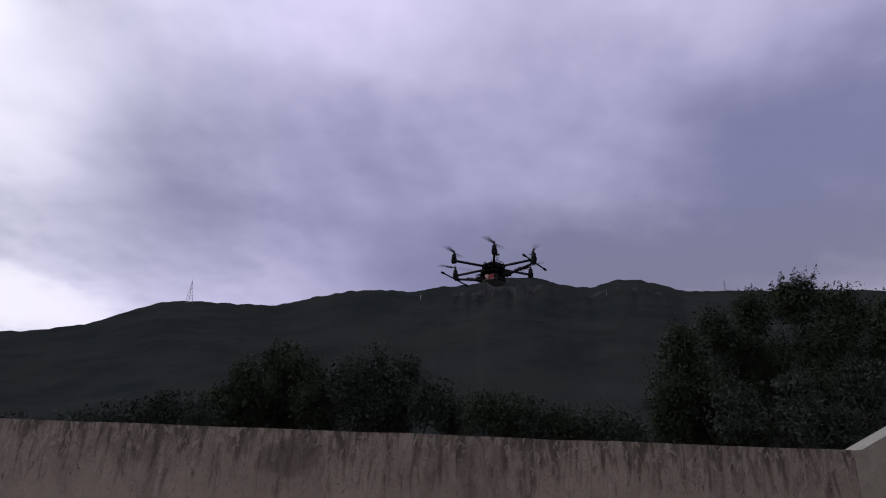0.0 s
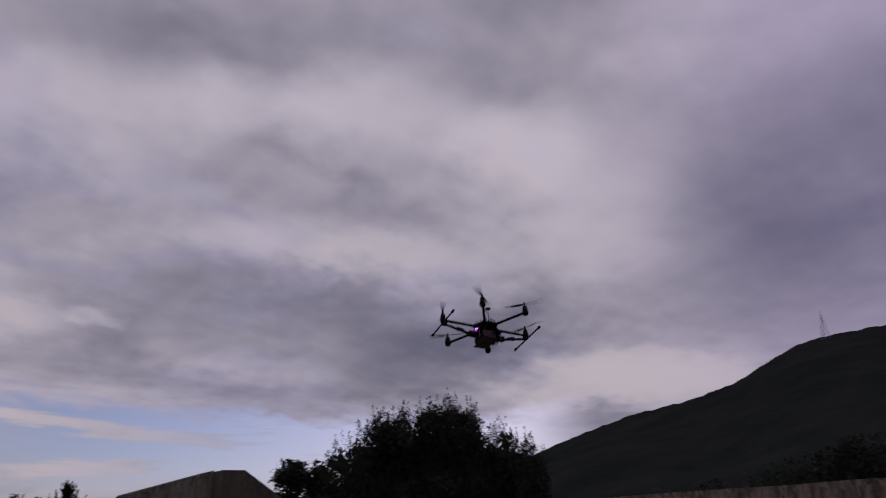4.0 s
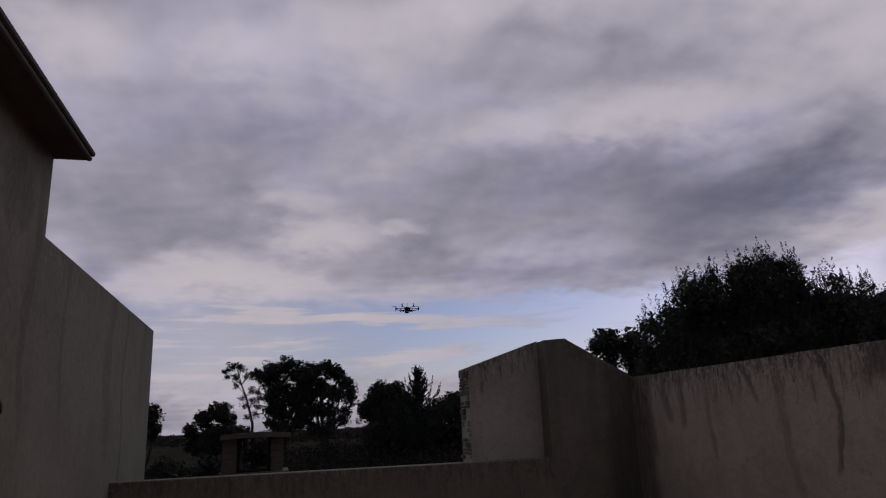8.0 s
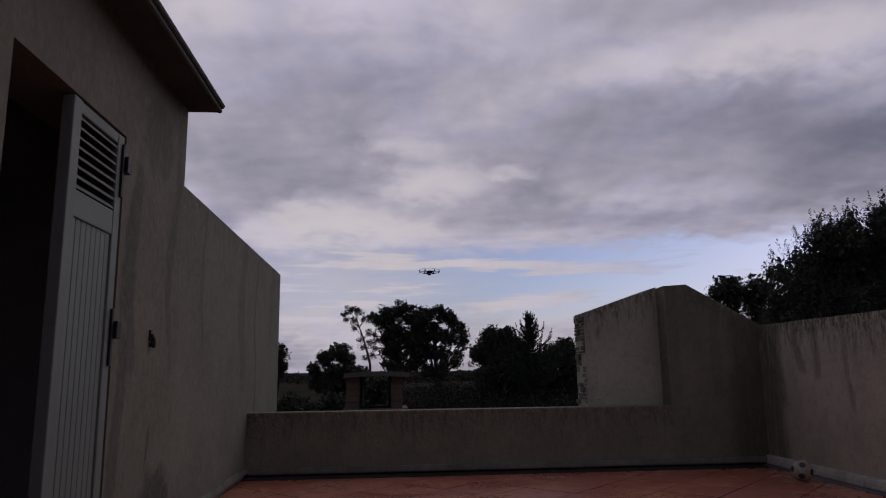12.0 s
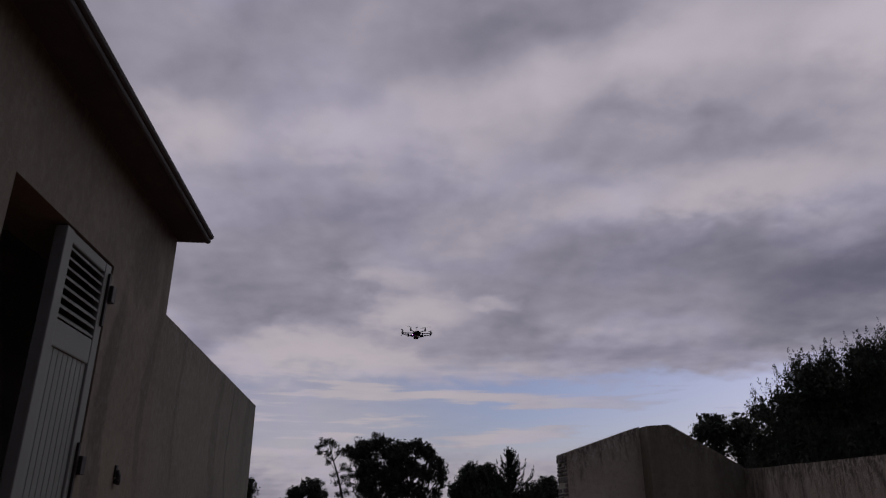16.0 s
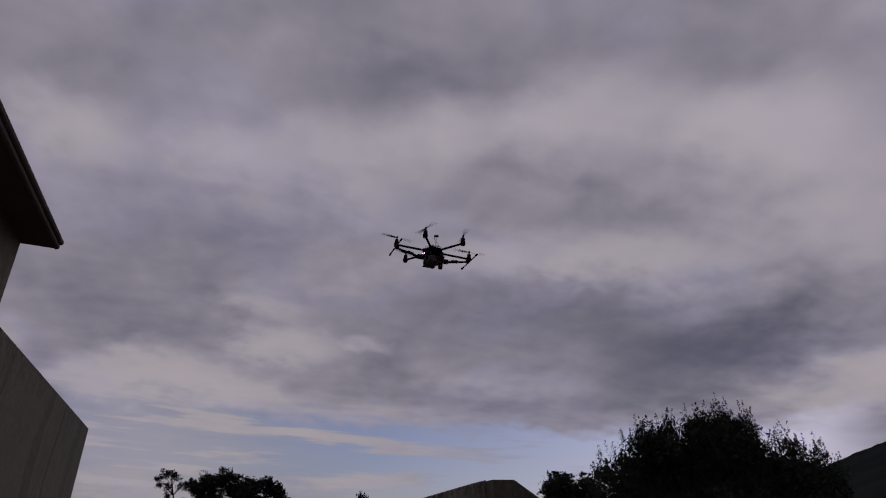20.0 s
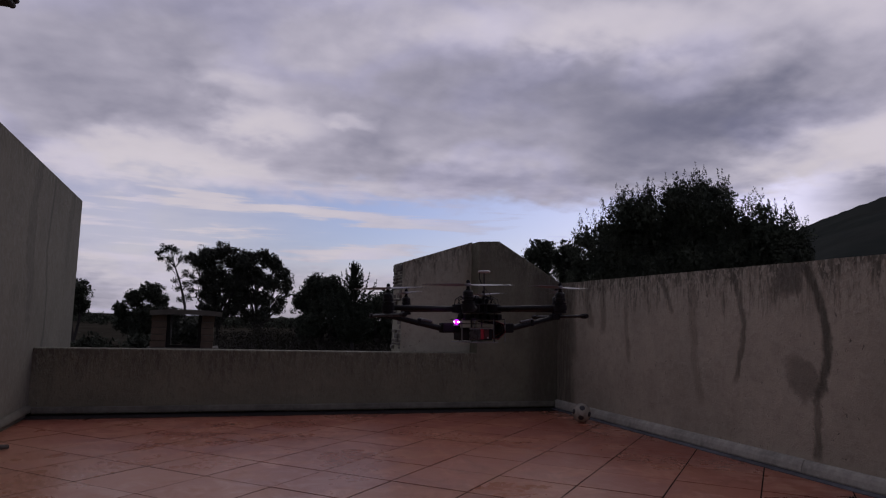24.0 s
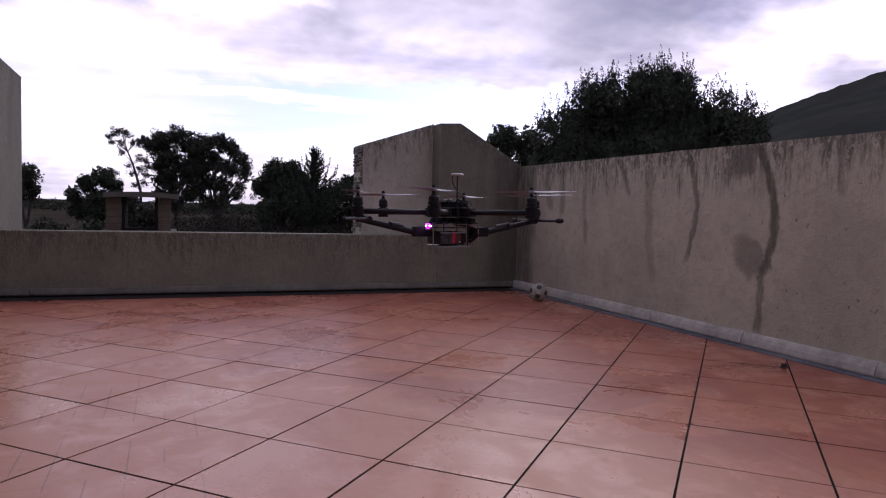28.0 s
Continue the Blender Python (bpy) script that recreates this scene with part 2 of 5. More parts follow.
def stucco(name, colour, soot, stains=(), along=1, grime=1.0, pock=0.75, rough=0.75, runs=(), pitch=None):
    """Weathered stucco: trowel relief, dirt that runs down from the top edge in flames, pale flakes, pocks, damp marks,
    single runs of water and wide bands that darken towards a corner.
    soot: height of the top edge; pitch: place at which it has that height, and its slope. stains: place, height,
    half-sizes, amount. runs: place at the top and bottom, top and bottom heights, bend, half-width, amount."""
    dark = (0.088, 0.083, 0.060)

    def build(t, b):
        at = t.add("ShaderNodeTexCoord").outputs["Object"]
        s = t.add("ShaderNodeSeparateXYZ")
        t.link(at, s.inputs[0])
        z = s.outputs[2]
        grain = t.noise(at, 90, 5, 0.65)
        lumps = t.noise(at, 16, 6, 0.6, 0.3)
        blotch = t.noise(at, 1.7, 5, 0.55, 0.4)
        patch = t.noise(t.mapped(at, loc=(7, 3, 1)), 5.5, 6, 0.62, 0.5)
        streak = t.noise(t.mapped(at, scale=(3.2, 3.2, 0.7)), 2.2, 7, 0.62, 0.6)
        flames = t.noise(t.mapped(at, scale=(13, 13, 2.4)), 1.8, 8, 0.70, 0.4)
        body = t.mix(t.step(blotch, 0.3, 0.7), tuple(c * 0.88 for c in colour), tuple(c * 1.12 for c in colour))
        body = t.mix(t.math("MULTIPLY", t.step(patch, 0.5, 0.72), 0.32), body, tuple(c * 0.66 for c in colour))
        body = t.mix(t.math("MULTIPLY", t.step(lumps, 0.46, 0.70), 0.36), body, tuple(c * 0.62 for c in colour))
        edge = t.math("MULTIPLY_ADD", t.math("SUBTRACT", s.outputs[along], pitch[0]), pitch[1], soot) if pitch else soot
        depth = t.math("MAXIMUM", t.math("SUBTRACT", edge, z), 0.0)
        # broad run-off that fades down the wall
        wet = t.step(t.math("SUBTRACT", streak, t.math("MULTIPLY", depth, 0.22)), 0.44, 0.72, 0.0, 0.24 * grime)
        body = t.mix(wet, body, dark)
        # dirt under the top edge, in fingers that thin out downwards
        reach = t.math("ADD", flames, t.math("MULTIPLY", t.math("SUBTRACT", streak, 0.5), 0.2))
        band = t.step(t.math("SUBTRACT", reach, t.math("MULTIPLY", depth, 0.62)), 0.33, 0.57, 0.0, 0.80 * grime)
        body = t.mix(band, body, dark)
        flake = t.noise(t.mapped(at, scale=(15, 15, 8), loc=(3, 1, 0)), 2.4, 7, 0.64, 0.6)
        bare = t.math("MULTIPLY", t.step(flake, 0.52, 0.58), t.step(depth, 0.36, 0.02, 0.0, 0.75))
        body = t.mix(bare, body, tuple(min(1, c * 1.12) for c in colour))
        # pocks and chips
        ticks = t.noise(t.mapped(at, scale=(24, 24, 14)), 1.7, 4, 0.6, 0.4)
        where = t.step(t.noise(t.mapped(at, loc=(1, 9, 4)), 2.6, 3, 0.5), 0.42, 0.62, 0.35, 1.0)
        hole = t.math("MULTIPLY", t.step(ticks, 0.635, 0.69), where)
        body = t.mix(t.math("MULTIPLY", hole, pock), body, (0.080, 0.072, 0.058))
        body = t.mix(t.math("MULTIPLY", t.step(grain, 0.55, 0.75), 0.20), body, tuple(c * 0.5 for c in colour))
        sway = t.math("MULTIPLY", t.math("SINE", t.math("MULTIPLY", z, 5.2)), 0.05)
        for (y, zc, ry, rz, amount) in stains:
            dy = t.math("DIVIDE", t.math("SUBTRACT", t.math("ADD", t.math("ADD", s.outputs[along], sway), t.math("MULTIPLY", blotch, 0.22)), y + 0.11), ry)
            dz = t.math("DIVIDE", t.math("SUBTRACT", z, zc), rz)
            r = t.math("ADD", t.math("ADD", t.math("POWER", t.math("ABSOLUTE", dy), 2.0), t.math("POWER", t.math("ABSOLUTE", dz), 2.0)), t.math("MULTIPLY", t.noise(at, 9, 5, 0.6, 0.5), 2.2))
            body = t.mix(t.math("MULTIPLY", t.step(r, 2.45, 1.5), amount), body, tuple(c * 0.30 for c in colour))
        wobble = t.math("ADD", t.math("MULTIPLY", t.math("SUBTRACT", patch, 0.5), 0.10), t.math("MULTIPLY", t.math("SUBTRACT", lumps, 0.5), 0.04))
        for (y0, y1, z0, z1, bend, half, amount) in runs:
            u = t.math("DIVIDE", t.math("SUBTRACT", z0, z), z0 - z1)
            mid = t.math("ADD", t.math("MULTIPLY_ADD", u, y1 - y0, y0), t.math("MULTIPLY", t.math("SINE", t.math("MULTIPLY", u, math.pi)), bend))
            off = t.math("ABSOLUTE", t.math("ADD", t.math("SUBTRACT", s.outputs[along], mid), wobble))
            core = t.math("MULTIPLY", t.step(off, half * 1.7, half * 0.6), t.math("MULTIPLY", t.step(u, -0.04, 0.06), t.step(u, 1.06, 0.9)))
            body = t.mix(t.math("MULTIPLY", core, t.math("MULTIPLY", t.step(flames, 0.25, 0.6, 0.55, 1.0), amount)), body, (0.085, 0.078, 0.056))
        t.link(body, b.inputs["Base Color"])
        t.link(t.step(flake, 0.45, 0.62, 0.92, 0.72), b.inputs["Roughness"])
        h = t.math("ADD", t.math("MULTIPLY", lumps, 0.7), t.math("ADD", t.math("MULTIPLY", grain, 0.3), t.math("MULTIPLY", flake, t.step(depth, 0.6, 0.05, 0.15, 1.0))))
        h = t.math("SUBTRACT", h, t.math("MULTIPLY", hole, 0.4))
        bump(t, b, t.math("ADD", h, t.math("MULTIPLY", bare, 0.5)), rough, 0.016)
    return principled(name, build)


M = {}
M["wall"] = stucco("stucco_wall", (0.395, 0.352, 0.272), 1.30, ((4.49, 0.58, 0.150, 0.140, 0.62), (4.57, 1.20, 0.13, 0.12, 0.80), (1.75, 1.17, 0.14, 0.10, 0.6)), grime=1.1, runs=(
    (4.47, 4.37, 1.31, 0.47, -0.12, 0.028, 0.95), (4.385, 4.38, 0.53, 0.10, 0.0, 0.024, 0.75), (5.06, 5.06, 1.28, 0.50, -0.09, 0.022, 0.75), (5.49, 5.40, 1.28, 0.30, 0.04, 0.035, 0.36),
    # the bands between 7.0 and 7.5 darken the wall towards its far corner
    (5.88, 5.73, 1.28, 0.98, 0.0, 0.022, 0.65), (3.90, 3.84, 1.28, 0.96, 0.0, 0.022, 0.45), (6.35, 6.33, 1.28, 0.55, 0.03, 0.030, 0.45), (6.75, 6.74, 1.28, 0.8, 0.0, 0.040, 0.55), (7.48, 7.45, 1.31, 0.0, 0.02, 0.16, 0.85), (7.30, 7.26, 1.31, 0.55, 0.02, 0.05, 0.45), (7.02, 6.95, 1.30, 0.85, 0.03, 0.045, 0.5),
    (3.30, 3.28, 1.28, 0.6, 0.03, 0.03, 0.35), (2.40, 2.42, 1.28, 0.8, 0.0, 0.025, 0.35), (0.9, 0.93, 1.28, 0.5, 0.02, 0.03, 0.4)))
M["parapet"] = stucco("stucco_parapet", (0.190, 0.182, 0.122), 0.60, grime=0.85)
M["gable"] = stucco("stucco_gable", (0.372, 0.358, 0.272), 1.74, (), 0, 1.0, pitch=(1.868, 0.338))
# front leaf: darker than the rear one, with a wide dark band towards the corner
M["gable_dark"] = stucco("stucco_gable_front", (0.162, 0.155, 0.106), 1.76, (), 0, 0.95, runs=((2.66, 2.63, 1.45, 0.0, 0.02, 0.17, 0.9), (2.35, 2.33, 1.6, 0.6, 0.0, 0.05, 0.35), (1.93, 1.92, 1.75, 0.6, 0.0, 0.05, 0.35)), pitch=(2.09, -0.50))
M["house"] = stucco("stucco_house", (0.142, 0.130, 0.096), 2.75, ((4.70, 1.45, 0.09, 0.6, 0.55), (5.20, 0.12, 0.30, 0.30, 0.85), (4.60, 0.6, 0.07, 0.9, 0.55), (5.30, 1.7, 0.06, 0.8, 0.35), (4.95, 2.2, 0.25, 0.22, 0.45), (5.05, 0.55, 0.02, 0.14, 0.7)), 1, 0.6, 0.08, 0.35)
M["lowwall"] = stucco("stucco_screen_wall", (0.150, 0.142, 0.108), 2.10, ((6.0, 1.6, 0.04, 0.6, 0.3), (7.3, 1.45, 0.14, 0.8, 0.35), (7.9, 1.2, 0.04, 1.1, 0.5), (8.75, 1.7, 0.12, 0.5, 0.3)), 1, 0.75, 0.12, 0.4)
M["broken"] = simple("broken_masonry", (0.15, 0.135, 0.115), 0.95, 0, 0.5, 30, 1.0, 0.02)
M["skirting"] = simple("glazed_skirting", (0.305, 0.288, 0.245), 0.7, 0, 0.35, 25, 0.2, 0.002)
M["membrane"] = simple("bitumen_membrane", (0.085, 0.088, 0.10), 0.7, 0, 0.5, 18, 0.5, 0.004)
# parapet-foot strip: near-black, about a quarter of the membrane's tone
M["strip"] = simple("dark_foot_strip", (0.022, 0.019, 0.017), 0.8, 0, 0.35, 18, 0.5, 0.004, 0.2)
# skirting colour darkened for grime and for facing away from the light
M["skirting_dirty_dim"] = simple("grimy_dim_skirting", (0.112, 0.106, 0.080), 0.75, 0, 0.35, 25, 0.2, 0.002, 0.3)
M["mortar"] = simple("floor_mortar", (0.016, 0.013, 0.012), 0.95, 0, 0.3, 30, 0.5, 0.003, 0.05)
M["earth"] = simple("dry_grass_ground", (0.036, 0.033, 0.025), 0.95, 0, 0.45, 0.35, 0.6, 0.1, 0.0)


def foliage(name, dark, pale):
    def build(t, b):
        r = t.add("ShaderNodeNewGeometry").outputs["Random Per Island"]
        at = t.add("ShaderNodeTexCoord").outputs["Object"]
        wide = t.noise(at, 2.2, 3, 0.55)
        f = t.math("ADD", t.math("MULTIPLY", r, 0.18), t.math("MULTIPLY", t.step(wide, 0.3, 0.7), 0.82))
        t.link(t.mix(f, dark, pale), b.inputs["Base Color"])
        b.inputs["Roughness"].default_value = 0.8
        b.inputs["Specular IOR Level"].default_value = 0.05
    return principled(name, build)


M["leaf"] = foliage("oak_leaves", (0.034, 0.041, 0.030), (0.070, 0.078, 0.054))
M["olive"] = foliage("olive_leaves", (0.034, 0.040, 0.030), (0.072, 0.080, 0.058))
M["gum"] = foliage("eucalyptus_leaves", (0.036, 0.040, 0.032), (0.076, 0.080, 0.061))
M["fir"] = foliage("fir_needles", (0.020, 0.026, 0.019), (0.048, 0.058, 0.040))
M["leaf_near"] = foliage("holm_oak_leaves", (0.031, 0.039, 0.024), (0.066, 0.077, 0.043))
M["scrub"] = foliage("dry_scrub", (0.020, 0.019, 0.014), (0.036, 0.034, 0.026))
M["bark"] = simple("bark", (0.027, 0.024, 0.021), 0.97, 0, 0.4, 12, 0.9, 0.02)


def hillside():
    def build(t, b):
        at = t.add("ShaderNodeTexCoord").outputs["Object"]
        scrub = t.math("ADD", t.math("MULTIPLY", t.noise(at, 0.010, 5, 0.5), 0.72), t.math("MULTIPLY", t.noise(at, 0.06, 5, 0.55), 0.28))
        wide = t.noise(at, 0.0045, 5, 0.55, 0.6)
        body = t.mix(t.step(scrub, 0.3, 0.7), (0.023, 0.027, 0.024), (0.037, 0.041, 0.036))
        body = t.mix(t.math("MULTIPLY", t.step(wide, 0.45, 0.7), 0.55), body, (0.040, 0.040, 0.034))
        # bare rock shows on the steep faces
        n = t.add("ShaderNodeSeparateXYZ")
        t.link(t.add("ShaderNodeNewGeometry").outputs["True Normal"], n.inputs[0])
        rock = t.math("MULTIPLY", t.step(n.outputs[2], 0.72, 0.52), t.step(t.noise(at, 0.06, 5, 0.65), 0.40, 0.58, 0.15, 1.0))
        body = t.mix(t.math("MULTIPLY", rock, 0.7), body, (0.090, 0.080, 0.082))
        t.link(body, b.inputs["Base Color"])
        b.inputs["Roughness"].default_value = 1.0
        b.inputs["Specular IOR Level"].default_value = 0.0
    return principled("scrub_hillside", build)


M["hill"] = hillside()

# ---- helpers for meshes ----


def link_mesh(name, bm, mat, parent=None, label="", smooth=False):
    me = bpy.data.meshes.new(name)
    bmesh.ops.recalc_face_normals(bm, faces=bm.faces[:])
    bm.to_mesh(me)
    bm.free()
    if mat:
        me.materials.append(mat)
    if smooth:
        me.polygons.foreach_set("use_smooth", [True] * len(me.polygons))
    ob = new(name, me)
    if parent:
        ob.parent = parent
    if label:
        ob["label"] = label
    return ob


def part(name, bm, mat, parent, label="", smooth=False):
    return link_mesh(name, bm, mat, parent, label, smooth)


def box(bm, x0, x1, y0, y1, z0, z1, bev=0.0):
    made = bmesh.ops.create_cube(bm, size=1.0)["verts"]
    for v in made:
        v.co = Vector((x0 + (v.co.x + 0.5) * (x1 - x0), y0 + (v.co.y + 0.5) * (y1 - y0), z0 + (v.co.z + 0.5) * (z1 - z0)))
    if bev:
        edges = list({e for v in made for e in v.link_edges})
        bmesh.ops.bevel(bm, geom=edges, offset=bev, segments=2, affect="EDGES", profile=0.6)
    return made


def prism(bm, outline, axis, a, b):
    """Extrudes an outline of (u, v) along an axis: 'y' takes (x, z), 'x' takes (y, z), 'z' takes (x, y)."""
    def at(u, v, w_):
        return {"y": (u, w_, v), "x": (w_, u, v), "z": (u, v, w_)}[axis]
    lo = [bm.verts.new(at(u, v, a)) for u, v in outline]
    hi = [bm.verts.new(at(u, v, b)) for u, v in outline]
    bm.faces.new(lo)
    bm.faces.new(hi[::-1])
    for i in range(len(lo)):
        j = (i + 1) % len(lo)
        bm.faces.new((lo[i], hi[i], hi[j], lo[j]))


def tube(bm, points, radii, sides=10, cap=True):
    """A tapered tube through points."""
    rings = []
    pts = [Vector(p) for p in points]
    for i, p in enumerate(pts):
        d = (pts[min(i + 1, len(pts) - 1)] - pts[max(i - 1, 0)]).normalized()
        side = d.cross(Vector((0.3, 0.9, 0.1) if abs(d.z) > 0.8 else (0, 0, 1))).normalized()
        other = d.cross(side)
        r = radii[i] if isinstance(radii, (list, tuple)) else radii
        rings.append([bm.verts.new(p + r * (math.cos(a) * side + math.sin(a) * other)) for a in (2 * math.pi * k / sides for k in range(sides))])
    for lo, hi in zip(rings, rings[1:]):
        for k in range(sides):
            bm.faces.new((lo[k], lo[(k + 1) % sides], hi[(k + 1) % sides], hi[k]))
    if cap:
        bm.faces.new(rings[0][::-1])
        bm.faces.new(rings[-1])


def solid(bm, outline, sides=20, centre=(0, 0, 0)):
    """A body turned round z: outline of (radius, height)."""
    c = Vector(centre)
    rings = [[bm.verts.new(c + Vector((r * math.cos(a), r * math.sin(a), z))) for a in (2 * math.pi * k / sides for k in range(sides))] for r, z in outline]
    for lo, hi in zip(rings, rings[1:]):
        for k in range(sides):
            bm.faces.new((lo[k], lo[(k + 1) % sides], hi[(k + 1) % sides], hi[k]))
    bm.faces.new(rings[0][::-1])
    bm.faces.new(rings[-1])


def structure(name, bm, mat, label, category):
    return tagged(link_mesh(name, bm, mat), label, category, kind="structure")


# ---- the terrace ----
WX, PY, HX = 2.777, 7.622, -2.055      # faces of the long wall, the parapet and the house
SOUTH = -3.6
GROUND = -3.3

# ground to the horizon
bm = bmesh.new()
bmesh.ops.create_grid(bm, x_segments=40, y_segments=40, size=4200)
for v in bm.verts:
    v.co.z = GROUND
ground = structure("ground", bm, M["earth"], "flat dry grassland reaching out to the foot of the hills", "ground")

# long side wall; its far run climbs at 45 degrees
bm = bmesh.new()
prism(bm, [(-0.93, GROUND), (-0.93, 1.30), (7.80, 1.30), (7.80, GROUND)], "x", WX, WX + 0.2)
bmesh.ops.subdivide_edges(bm, edges=[e for e in bm.edges if abs(e.verts[0].co.y - e.verts[1].co.y) > 3], cuts=60)
for v in bm.verts:
    if v.co.z > 1.2:
        v.co.z += 0.006 * noise.noise(Vector((v.co.y * 3, v.co.x * 9, 0)))
wall_east = structure("wall_east", bm, M["wall"], "weathered grey stucco terrace wall with dark run-off stains", "wall")
bm = bmesh.new()
prism(bm, [(SOUTH, GROUND), (SOUTH, 2.6), (-3.4, 2.6), (-0.97, 1.305), (-0.93, 1.30), (-0.93, GROUND)], "x", WX - 0.004, WX + 0.2)
wall_stair = structure("wall_stair", bm, M["gable"], "pale stucco wall with a steeply sloping top", "wall")

# parapet
bm = bmesh.new()
box(bm, HX - 0.02, 1.95, PY, PY + 0.19, GROUND, 0.56, 0.012)
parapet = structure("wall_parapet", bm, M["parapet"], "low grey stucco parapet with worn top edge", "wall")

# gable in the corner: a front leaf flush with the parapet, a thicker rear leaf behind it
bm = bmesh.new()
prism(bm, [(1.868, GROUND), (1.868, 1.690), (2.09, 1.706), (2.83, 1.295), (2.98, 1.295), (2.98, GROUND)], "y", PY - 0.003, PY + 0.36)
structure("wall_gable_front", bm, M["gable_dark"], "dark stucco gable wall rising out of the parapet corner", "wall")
bm = bmesh.new()
prism(bm, [(1.125, GROUND), (1.125, 1.452), (1.868, 1.703), (1.868, GROUND)], "y", PY + 0.195, PY + 0.54)
gable_rear = structure("wall_gable_rear", bm, M["gable"], "lighter stucco gable wall with a raw masonry end", "wall")

# house wall with the door opening
DY0, DY1, DZ = 3.49, 4.51, 2.06
bm = bmesh.new()
box(bm, HX - 0.3, HX, SOUTH, DY0, GROUND, 2.60)
box(bm, HX - 0.3, HX, DY1, 5.457, GROUND, 2.60)
box(bm, HX - 0.3, HX, DY0, DY1, DZ, 2.60)
box(bm, HX - 0.3, HX, DY0, DY1, GROUND, -0.01)
bmesh.ops.remove_doubles(bm, verts=bm.verts[:], dist=0.0005)
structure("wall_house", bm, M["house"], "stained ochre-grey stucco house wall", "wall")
bm = bmesh.new()
box(bm, HX - 5.5, HX - 0.3, 5.157, 5.455, GROUND, 2.60)
box(bm, HX - 5.5, HX - 5.2, SOUTH, 5.157, GROUND, 2.60)
structure("wall_house_far", bm, M["house"], "plain stucco walls closing the house", "wall")
bm = bmesh.new()
prism(bm, [(5.457, GROUND), (5.457, 2.073), (9.26, 2.043), (9.26, GROUND)], "x", HX - 0.18, HX)
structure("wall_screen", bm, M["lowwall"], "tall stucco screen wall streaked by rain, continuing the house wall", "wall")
bm = bmesh.new()
box(bm, HX - 5.5, WX + 0.2, SOUTH - 0.2, SOUTH, GROUND, 2.6)
wall_south = structure("wall_south", bm, M["house"], "plain stucco wall closing the terrace", "wall")

# floor bed
bm = bmesh.new()
box(bm, HX - 0.02, WX, SOUTH, PY, -0.25, -0.0020)
floor = structure("floor", bm, M["mortar"], "terrace floor of diagonal terracotta-pink glazed tiles with dark joints", "floor")

# ---- hills ----
AZ = (20, 32, 40, 46.6, 50.5, 54.5, 58, 61.8, 64.4, 67, 69, 75.8, 79, 82.0, 84.0, 85.4, 86.7, 87.9, 88.9, 89.7, 90.4, 92.4, 93.0, 93.6, 94.1, 96.1, 97.6, 98.6, 99.8, 101.2, 103.1, 104.0, 105.2, 106.8, 108.6, 110.3, 118, 124, 140, 165)
EL = (0, 2.2, 5.2, 7.8, 9.3, 10.6, 11.2, 12.3, 13.6, 14.8, 15.1, 15.6, 16.6, 17.3, 17.52, 17.63, 17.55, 17.68, 17.94, 18.15, 18.11, 18.36, 18.44, 18.91, 19.04, 18.97, 19.03, 18.87, 18.52, 18.23, 18.17, 18.41, 18.66, 18.5, 18.04, 17.45, 16.9, 16.1, 13.0, 8.0)
EYE = Vector((-0.7, 1.1, 0.9))


def hill_height(az, r):
    """The hills' height over the eye at an azimuth in degrees and a distance."""
    crest = 1500 * math.tan(radians(float(np.interp(az, AZ, EL))))
    u = min(max((r - 330) / (1500 - 330), 0), 1)
    rise = u ** 1.25 if r <= 1500 else max(0.0, 1 - (r - 1500) / 1200) ** 1.2
    x, y = r * math.sin(radians(az)), r * math.cos(radians(az))
    rough = noise.fractal(Vector((x, y, 3)) / 260, 0.9, 2.1, 6) * 20 * u * (1 - u) * 2.2
    fine = noise.fractal(Vector((x, y, 7)) / 60, 0.7, 2.2, 4) * 2.2 * u + (noise.noise(Vector((x, y, 1)) / 17) * 2.6 if r > 1410 else 0.0)
    # a broken rock step under the highest summits
    wide = math.exp(-((az - 96.5) / 6.5) ** 4) + 0.5 * math.exp(-((az - 107) / 2.5) ** 2)
    edge = 1415 + 16 * noise.noise(Vector((az * 0.9, 2, 5)))
    under = min(max((r - 1150) / (edge - 1150), 0.0), 1.0) if r < edge else 0.0
    cliff = -max(0.0, 4 + 34 * noise.noise(Vector((az * 1.3, 0.4, 0)))) * wide * under
    return cliff + (crest + GROUND) * rise + (rough + fine) * (1 if crest > 60 else crest / 60) + (1 - rise) * (GROUND - 1.5)


verts, faces = [], []
azs = np.arange(18, 170, 0.22)
rs = list(np.linspace(330, 1380, 60)) + list(np.linspace(1386, 1500, 20)) + list(np.linspace(1560, 2600, 9))
for a in azs:
    for r in rs:
        verts.append((EYE.x + r * math.sin(radians(a)), EYE.y + r * math.cos(radians(a)), EYE.z + hill_height(a, r)))
n = len(rs)
for i in range(len(azs) - 1):
    for j in range(n - 1):
        faces.append((i * n + j, i * n + j + 1, (i + 1) * n + j + 1, (i + 1) * n + j))
me = bpy.data.meshes.new("mountain")
me.from_pydata(verts, [], faces)
me.materials.append(M["hill"])
me.polygons.foreach_set("use_smooth", [True] * len(me.polygons))
mountain = tagged(new("mountain", me), "dark scrub-covered mountain ridge under cloud, with pale rock bands", "mountain", kind="structure")

